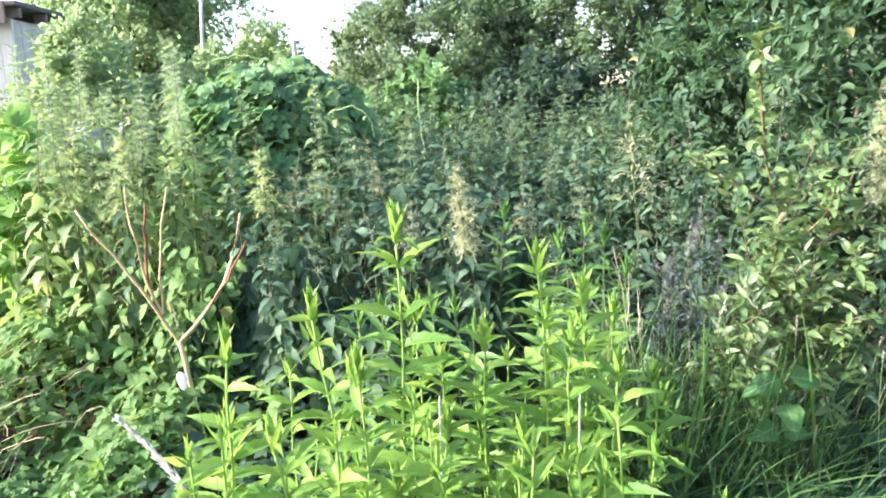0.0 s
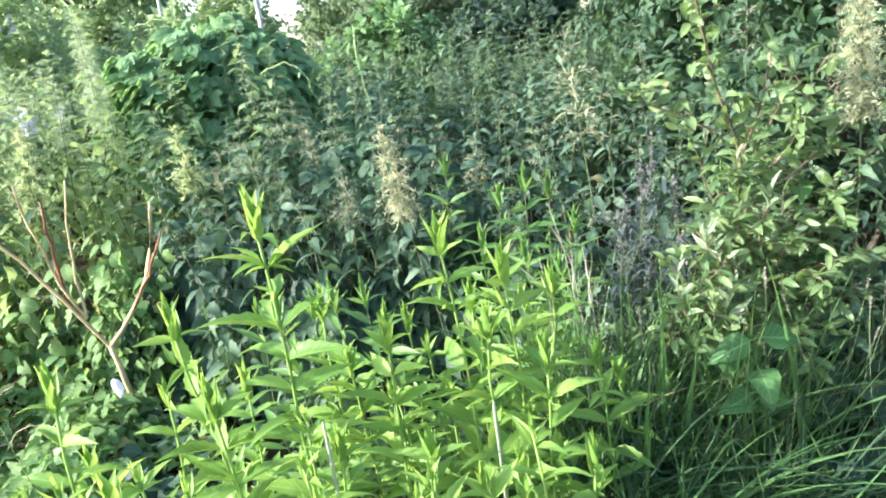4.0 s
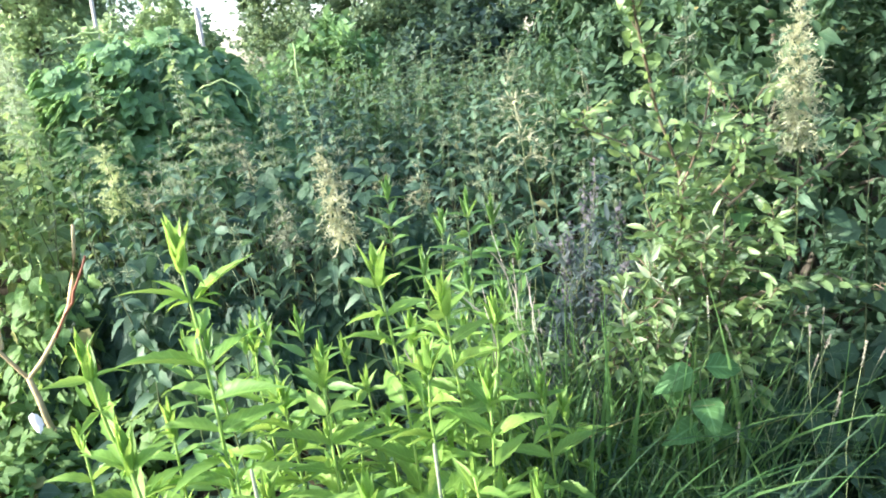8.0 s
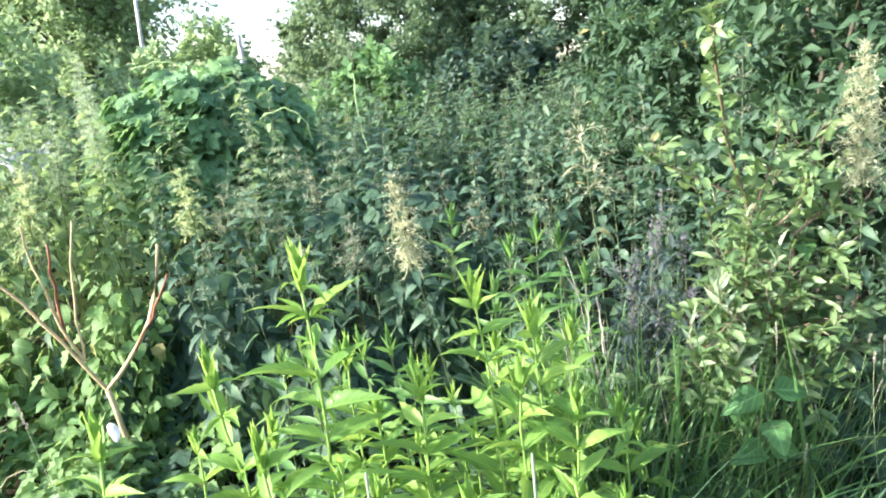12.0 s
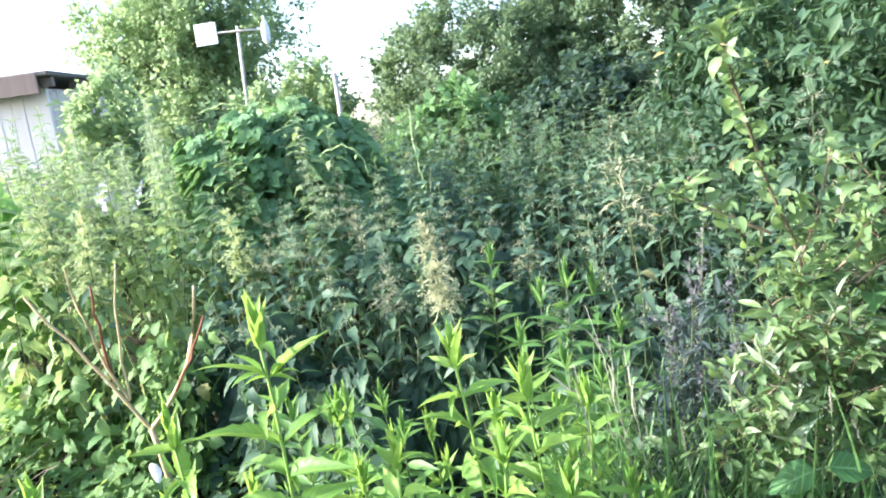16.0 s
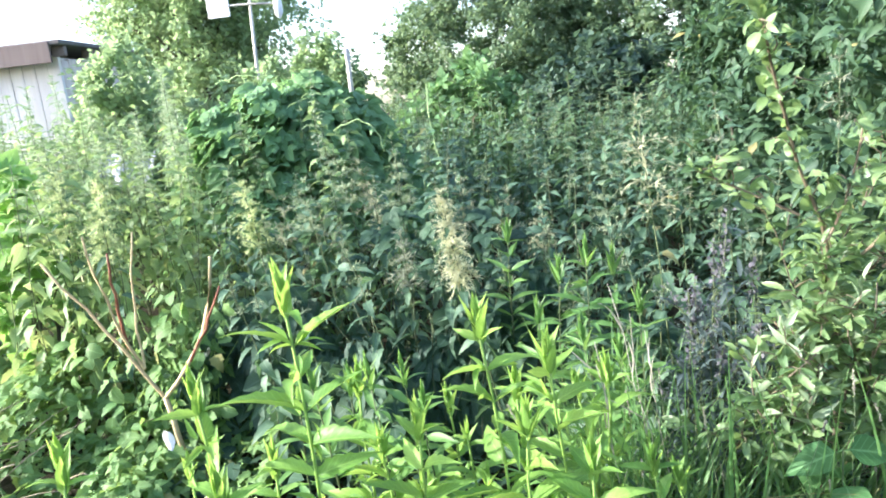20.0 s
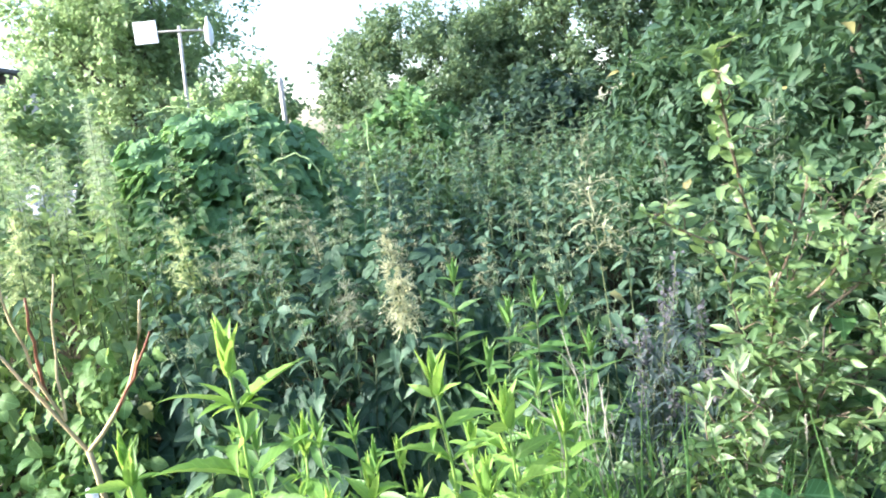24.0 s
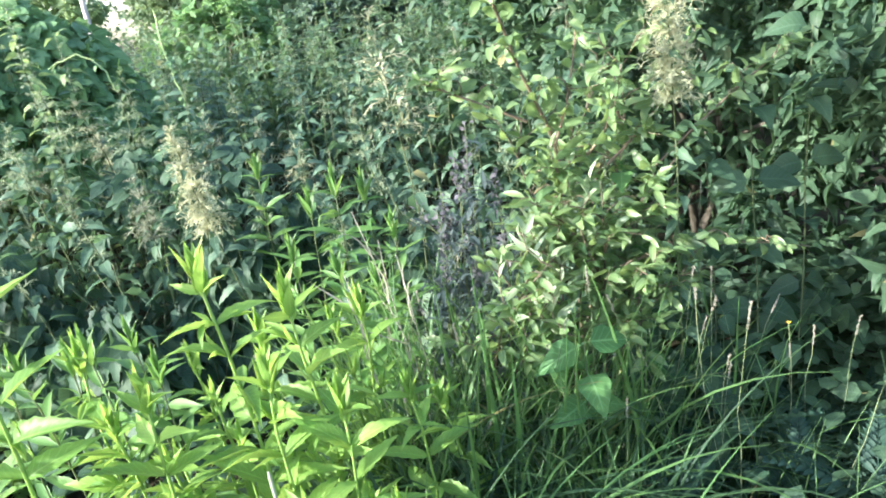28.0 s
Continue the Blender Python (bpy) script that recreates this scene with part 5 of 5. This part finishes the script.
def plume():
    """A dead grass plume that leans over at the edge of the herbs."""
    r = np.random.default_rng(83)
    ob = thing("dry_plume", (-0.42, 1.30, 0), "pale dry feathery grass plume leaning over the herbs", "grass plume")
    P = bent((0, 0, -0.02), (-0.31, 0.17, 0.86), 10, (0.10, 0, 0.10), 0.003, r)
    part("stalk", tube(P, np.linspace(0.003, 0.0012, 10), 5), STRAW, ob)
    n = 210
    s = 1 - 0.27 * r.random(n)
    p = np.array([along(P, v) for v in s]) + r.normal(size=(n, 3)) * 0.0026 * (0.5 + 3 * (1 - s))[:, None]
    part("seed_head", scatter(SLIM_SHAPES, p, unit(P[-1] - P[-2]) + r.normal(size=(n, 3)) * 0.13, r.normal(size=(n, 3)), r.uniform(0.016, 0.034, n)), PLUME, ob)


plume()


def stake(at, top):
    P = np.array([(0, 0, -0.05), np.subtract(top, at) * [0.5, 0.5, 0.5], np.subtract(top, at) - [0, 0, 0.01], np.subtract(top, at)])
    V, Q, UV = tube(P, np.array([0.0036, 0.0036, 0.0034, 0.002]), 7)
    ob = tagged(new("plant_stake", mesh_of("plant_stake", (V * [1, 0.6, 1], Q, UV), STAKE)), "thin weathered pale grey stake standing among the herbs", "stake", "stakes in the herb clump")
    ob.location = at


for x, y, z in ((-0.02, 1.60, 0.85), (0.32, 1.62, 0.84)):
    stake((x + 0.01, y, 0), (x, y, z))


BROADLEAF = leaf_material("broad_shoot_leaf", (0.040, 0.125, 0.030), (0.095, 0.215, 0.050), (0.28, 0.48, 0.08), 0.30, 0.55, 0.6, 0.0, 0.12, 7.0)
# The broad leaf again in dark hedge green, to put shade into its colour.
BROAD_SHADED = [mesh_of("broad_leaf", leaf_shape(8, 1, 0.56 + 0.04 * k, "toothed", 0.28, 0.25 + 0.1 * k, 0.03, 0.12, 0.012, 920 + k), DOGWOOD) for k in range(4)]
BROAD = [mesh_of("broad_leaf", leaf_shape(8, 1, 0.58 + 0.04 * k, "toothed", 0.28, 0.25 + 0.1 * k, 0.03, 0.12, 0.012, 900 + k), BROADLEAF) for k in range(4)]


def broadleaf_sprout(at, h, leaf, pairs, seed, label="young shoot with broad pointed ribbed leaves", leaves=BROAD, span=0.72):
    r = np.random.default_rng(seed)
    ob = thing("broadleaf_sprout", at, label, "shrub shoot", "broad-leaved shoots")
    P = bent((0, 0, -0.02), (r.normal() * 0.03, r.normal() * 0.03, h), 7, (r.normal() * 0.02, 0, 0), 0.003, r)
    part("stem", tube(P, np.linspace(0.0036, 0.0016, 7), 6), NETTLE_STEM, ob)
    az = r.uniform(-0.5, 0.5) - 0.4
    for k in range(pairs):
        p = along(P, 1 - span * (pairs - 1 - k) / max(1, pairs))
        for side in (0, math.pi):
            d = around(az + side + (k % 2) * 1.5 + r.normal() * 0.2, -0.25 + r.normal() * 0.25)
            part("leaf", leaves[r.integers(4)], None, ob, "", matrix_at(p, d, UP * 0.8 + np.array([-0.2, -0.8, 0]) + r.normal(size=3) * 0.25, leaf * r.uniform(0.85, 1.15)))
    return ob


broadleaf_sprout((1.00, 2.09, 0), 0.70, 0.118, 3, 911, span=0.34)
broadleaf_sprout((0.96, 2.10, 0), 0.60, 0.105, 2, 912, span=0.4)
broadleaf_sprout((1.335, 2.33, 0), 1.02, 0.110, 4, 913)
broadleaf_sprout((1.50, 2.36, 0), 1.00, 0.095, 3, 914, "shoot with broad pointed leaves, hedge shade put into their dark colour", BROAD_SHADED)
broadleaf_sprout((1.70, 2.36, 0), 1.12, 0.125, 4, 915, "shoot with broad pointed leaves, hedge shade put into their dark colour", BROAD_SHADED)
broadleaf_sprout((1.86, 2.42, 0), 1.30, 0.115, 5, 916, "shoot with broad pointed leaves, hedge shade put into their dark colour", BROAD_SHADED)


def yellow_flower():
    ob = thing("yellow_flower", (1.63, 2.15, 0), "tiny yellow wildflower on a thin stem in the shade", "wildflower")
    part("stem", tube(bent((0, 0, -0.02), (0.0, -0.02, 0.57), 6, (0.02, 0, 0)), 0.0009, 5), GRASS_STEM, ob)
    for k in range(5):
        V, Q, UV = leaf_shape(3, 0.008, 0.006, "ovate", 0.2, 0.1)
        part("petal", (V, Q, UV), PETAL, ob, "", matrix_at((0, -0.02, 0.57), around(k * 1.257, 0.4), UP))


yellow_flower()

def undergrowth():
    """Low leaves that close the floor under the herbs and the grass."""
    r = np.random.default_rng(67)
    n = 2000
    x, y = r.uniform(-0.9, 0.75, n), r.uniform(1.05, 2.45, n)
    z = 0.04 + 0.36 * r.random(n) * np.clip(1.35 - np.abs(x + 0.02) - 0.5 * np.abs(y - 1.65), 0.1, 1)
    ok = ((x + 0.05) / 0.95) ** 2 + ((y - 1.8) / 0.78) ** 2 < 1 + 0.3 * np.sin(x * 11) * np.sin(y * 13)
    x, y, z = x[ok], y[ok], z[ok]
    n = len(x)
    d = np.c_[r.normal(size=(n, 2)), 0.15 + r.normal(size=n) * 0.3]
    # Low leaves take the darker herb green, with the clump's shade in it.
    slim = [leaf_shape(5, 1, 0.27, "lance", 0.6, 0.25 + 0.1 * k, 0.05, 0.02, 0.01, 660 + k) for k in range(4)]
    stuff("herb_undergrowth", scatter(slim, np.c_[x, y, z], d, np.tile(UP, (n, 1)) + r.normal(size=(n, 3)) * 0.25, r.uniform(0.06, 0.12, n)), SHADE_TONED_HERB, "lower leaves and seedlings under the front herbs", "undergrowth")
    n = 1900
    x, y = r.uniform(0.6, 3.2, n), r.uniform(1.2, 2.9, n)
    z = 0.04 + 0.30 * r.random(n)
    ok = ((x - 1.7) / 1.6) ** 2 + ((y - 2.3) / 1.05) ** 2 < 1 + 0.3 * np.sin(x * 9) * np.sin(y * 11)
    x, y, z = x[ok], y[ok], z[ok]
    n = len(x)
    d = np.c_[r.normal(size=(n, 2)), r.normal(size=n) * 0.3]
    stuff("broad_weeds", scatter(HEART_SHAPES + OVATE_SHAPES[:2], np.c_[x, y, z], d, np.tile(UP, (n, 1)) + r.normal(size=(n, 3)) * 0.3, r.uniform(0.04, 0.085, n)), DOGWOOD, "low broad-leaved weeds among the grass", "weeds")
    n = 1500
    x, y = r.uniform(1.35, 2.9, n), r.uniform(2.25, 3.3, n)
    z = 0.04 + 0.42 * r.random(n)
    d = np.c_[r.normal(size=(n, 2)), -0.2 + r.normal(size=n) * 0.3]
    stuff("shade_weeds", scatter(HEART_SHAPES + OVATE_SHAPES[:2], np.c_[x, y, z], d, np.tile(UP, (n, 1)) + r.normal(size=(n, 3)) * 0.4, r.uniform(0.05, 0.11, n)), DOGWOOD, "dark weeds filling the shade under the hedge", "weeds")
    n = 850
    x, y = r.uniform(-1.2, 0.7, n), r.uniform(2.3, 3.2, n)
    z = 0.03 + 0.16 * r.random(n)
    d = np.c_[r.normal(size=(n, 2)), r.normal(size=n) * 0.3]
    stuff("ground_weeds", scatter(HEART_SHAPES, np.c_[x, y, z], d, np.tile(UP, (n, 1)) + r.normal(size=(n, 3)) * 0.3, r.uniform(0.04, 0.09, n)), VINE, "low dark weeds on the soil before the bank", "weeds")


undergrowth()


def feathery_weeds():
    """Dark finely cut leaves that fill the shade beside the grass."""
    r = np.random.default_rng(69)
    fronds = []
    for k in range(5):
        pieces = [leaf_shape(4, 1, 0.02, "blade", 0.2, 0.35 + 0.1 * k, 0, 0, 0, 950 + k)]
        for i in range(9):
            f = 0.22 + 0.76 * i / 8
            for side in (1, -1):
                V, Q, UV = leaf_shape(3, 0.34 * (1.15 - f) + 0.05, 0.075, "lance", 0.2, 0.3, 0, 0, 0.02, 960 + i + k)
                a = side * (0.85 - 0.2 * f)
                c, s_ = math.cos(a), math.sin(a)
                drop = (0.35 + 0.1 * k) * f * f * 0.9
                pieces.append((V @ np.array([[c, s_, 0], [-s_, c, 0], [0, 0, 1]]) + (f * (1 - 0.25 * drop), 0, -drop * 0.75), Q, UV))
        fronds.append(join(pieces))
    n = 520
    x, y = r.uniform(1.0, 2.35, n), r.uniform(1.35, 2.35, n)
    ok = ((x - 1.65) / 0.75) ** 2 + ((y - 1.9) / 0.55) ** 2 < 1 + 0.3 * np.sin(x * 9) * np.sin(y * 8)
    x, y = x[ok], y[ok]
    n = len(x)
    a = r.uniform(0, 6.28, n)
    d = np.c_[np.cos(a), np.sin(a), r.uniform(0.3, 1.6, n)]
    z = r.uniform(0.02, 0.22, n)
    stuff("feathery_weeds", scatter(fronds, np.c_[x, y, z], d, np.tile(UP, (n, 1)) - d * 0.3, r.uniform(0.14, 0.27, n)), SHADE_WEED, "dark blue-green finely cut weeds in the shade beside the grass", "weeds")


feathery_weeds()

# ---- purple herb ----
def purple_herb(at, h, seed):
    r = np.random.default_rng(seed)
    ob = thing("purple_herb", at, "greyish purple herb with small flower spikes", "herb", "purple herbs")
    P = bent((0, 0, -0.02), (r.normal() * 0.06, r.normal() * 0.06, h), 8, (0, 0, 0), 0.006, r)
    part("stem", tube(P, np.linspace(0.004, 0.0015, 8), 5), NETTLE_STEM, ob)
    for j in range(3):
        p0 = along(P, r.uniform(0.50, 0.85))
        T = bent(p0, p0 + around(r.uniform(0, 6.28), r.uniform(0.7, 1.2)) * r.uniform(0.12, 0.26), 5, (0, 0, 0), 0.004, r)
        part("side_stem", tube(T, np.linspace(0.002, 0.0009, 5), 4), NETTLE_STEM, ob)
        q = np.array([along(T, v) for v in 0.55 + 0.45 * r.random(34)]) + r.normal(size=(34, 3)) * 0.006
        part("flower_spike", scatter(SLIM_SHAPES, q, r.normal(size=(34, 3)) + UP * 0.7, r.normal(size=(34, 3)), r.uniform(0.010, 0.026, 34)), PURPLE_FLOWER if j == 1 else PURPLE, ob)
    n = 80
    s = 0.30 + 0.66 * r.random(n)
    p = np.array([along(P, v) for v in s]) + r.normal(size=(n, 3)) * 0.08 * (1.2 - s)[:, None]
    part("foliage", scatter(SLIM_SHAPES, p, r.normal(size=(n, 3)) + UP * 0.3, np.tile(UP, (n, 1)), r.uniform(0.035, 0.080, n)), PURPLE, ob)
    n = 46
    s = 0.88 + 0.12 * r.random(n)
    p = np.array([along(P, v) for v in s]) + r.normal(size=(n, 3)) * 0.007
    part("flower_spike", scatter(FAR_SHAPES, p, r.normal(size=(n, 3)), r.normal(size=(n, 3)), r.uniform(0.010, 0.020, n)), PURPLE_FLOWER, ob)


for k, (x, y, h) in enumerate(((0.90, 2.48, 1.19), (0.81, 2.46, 1.12), (0.86, 2.52, 1.02), (0.76, 2.48, 0.97), (0.96, 2.50, 1.06), (0.72, 2.46, 0.88), (0.85, 2.42, 0.83), (0.92, 2.42, 0.95), (0.80, 2.50, 0.90))):
    purple_herb((x, y, 0), h, 700 + k)


# ---- shed ----
def shed():
    o = (-6.46, 7.84, 0)
    ob = thing("shed", o, "small garden shed of weathered whitish boards with brown fascia", "shed")
    r = np.random.default_rng(71)
    w, dpt, h = 3.7, 1.6, 2.50
    front = part("wall", box(0.05 - w / 2, w / 2 - 0.05, 0.06, dpt, 0, h - 0.04), WHITE_PAINT, ob, "", None, False)
    n = 26
    for k in range(n):
        x = -w / 2 + w * k / n
        part("board", box(x + 0.003, x + w / n - 0.003, r.uniform(-0.004, 0.004), 0.05, 0.02, h - 0.02, 0.004), WHITE_PAINT, front, "", None, False)
    for k in range(11):
        y = 0.06 + (dpt - 0.06) * k / 11
        part("board", box(w / 2 - 0.045, w / 2 + r.uniform(-0.006, 0.006), y + 0.003, y + (dpt - 0.06) / 11 - 0.003, 0.02, h - 0.02 - r.uniform(0, 0.07), 0.004), PINK_PAINT, front, "", None, False)
    roof = part("roof", box(-w / 2 - 0.2, w / 2 + 0.18, -0.24, dpt + 0.1, h + 0.06, h + 0.11, 0.01), ROOFING, ob, "", None, False)
    part("fascia", box(-w / 2 - 0.2, w / 2 + 0.06, -0.25, -0.22, h - 0.12, h + 0.10, 0.006), FASCIA, roof, "", None, False)
    for k in range(3):
        y = -0.12 + 0.62 * k
        part("rafter", box(w / 2 + 0.01, w / 2 + 0.15, y, y + 0.06, h - 0.05, h + 0.055, 0.006), FASCIA, roof, "", None, False)
    ob.rotation_euler = (0, 0, radians(5))


shed()


# ---- home-made vane on a pole, far post, sheet, barrel ----
def vane():
    o = np.array([-3.92, 12.0, 0])
    ob = thing("wind_vane", o, "tall grey pole with crossbar, white panel and plastic bottle", "pole")
    part("pole", tube(np.array([(0, 0, -0.05), (0.01, 0, 1.6), (0.05, 0, 2.6), (0.09, 0, 3.42)]), np.array([0.030, 0.028, 0.026, 0.024]), 10), METAL, ob)
    bar = part("crossbar", tube(np.array([(-0.34, 0, 3.37), (0.06, -0.03, 3.35), (0.50, 0, 3.32)]), 0.016, 8), METAL, ob)
    part("panel", box(-0.62, -0.26, -0.03, 0.005, 3.20, 3.54, 0.005), WHITE_PLASTIC, bar, "square white panel", None, False)
    part("bottle", tube(np.array([(0.54, 0, 3.08), (0.54, 0, 3.12), (0.54, 0, 3.17), (0.54, 0, 3.33), (0.54, 0, 3.41), (0.54, 0, 3.47), (0.54, 0, 3.52)]), np.array([0.016, 0.05, 0.068, 0.068, 0.045, 0.02, 0.018]), 12), WHITE_PLASTIC, bar, "upturned white plastic bottle")


vane()
post = tagged(new("fence_post", mesh_of("fence_post", tube(np.array([(-2.50, 12.5, -0.05), (-2.50, 12.5, 1.2), (-2.49, 12.5, 2.52), (-2.49, 12.5, 2.54)]), np.array([0.042, 0.041, 0.040, 0.014]), 8), METAL)), "pale grey fence post behind the hops", "post")


def white_sheet():
    r = np.random.default_rng(73)
    n = 14
    u, v = np.meshgrid(np.linspace(0, 1, n), np.linspace(0, 1, n))
    V = np.c_[(u.ravel() - 0.5) * 0.50, (v.ravel() - 0.5) * 0.15 + 0.05 * np.sin(u.ravel() * 9), v.ravel() * 0.20 + 1.12 + 0.04 * np.sin(u.ravel() * 7)] + r.normal(size=(n * n, 3)) * 0.008
    i = np.arange(n * n).reshape(n, n)
    Q = np.stack([i[:-1, :-1], i[:-1, 1:], i[1:, 1:], i[1:, :-1]], -1).reshape(-1, 4)
    V2 = V + (0, 0.012, 0)
    V, Q, UV = join([(V, Q, np.zeros((n * n, 2))), (V2, Q[:, ::-1], np.zeros((n * n, 2)))])
    ob = tagged(new("plastic_sheet", mesh_of("plastic_sheet", (V, Q, UV), SHEET)), "crumpled bluish white plastic sheet half hidden among nettles", "sheet")
    ob.location = (-2.98, 6.10, 0.05)


white_sheet()


def barrel():
    ob = thing("barrel", (-3.75, 4.9, 0), "blue plastic rain barrel behind the plants", "barrel")
    z = np.array([0, 0.02, 0.05, 0.30, 0.33, 0.36, 0.62, 0.65, 0.68, 0.93, 0.97, 1.0]) * 1.25
    rad = np.array([0.26, 0.28, 0.285, 0.30, 0.31, 0.30, 0.30, 0.31, 0.30, 0.285, 0.27, 0.25])
    part("body", tube(np.c_[0 * z, 0 * z, z], rad, 24), BLUE_PLASTIC, ob)
    part("lid", tube(np.array([(0, 0, 1.24), (0, 0, 1.25), (0, 0, 1.29), (0, 0, 1.295)]), np.array([0.24, 0.275, 0.275, 0.22]), 24), BLUE_PLASTIC, ob)


barrel()
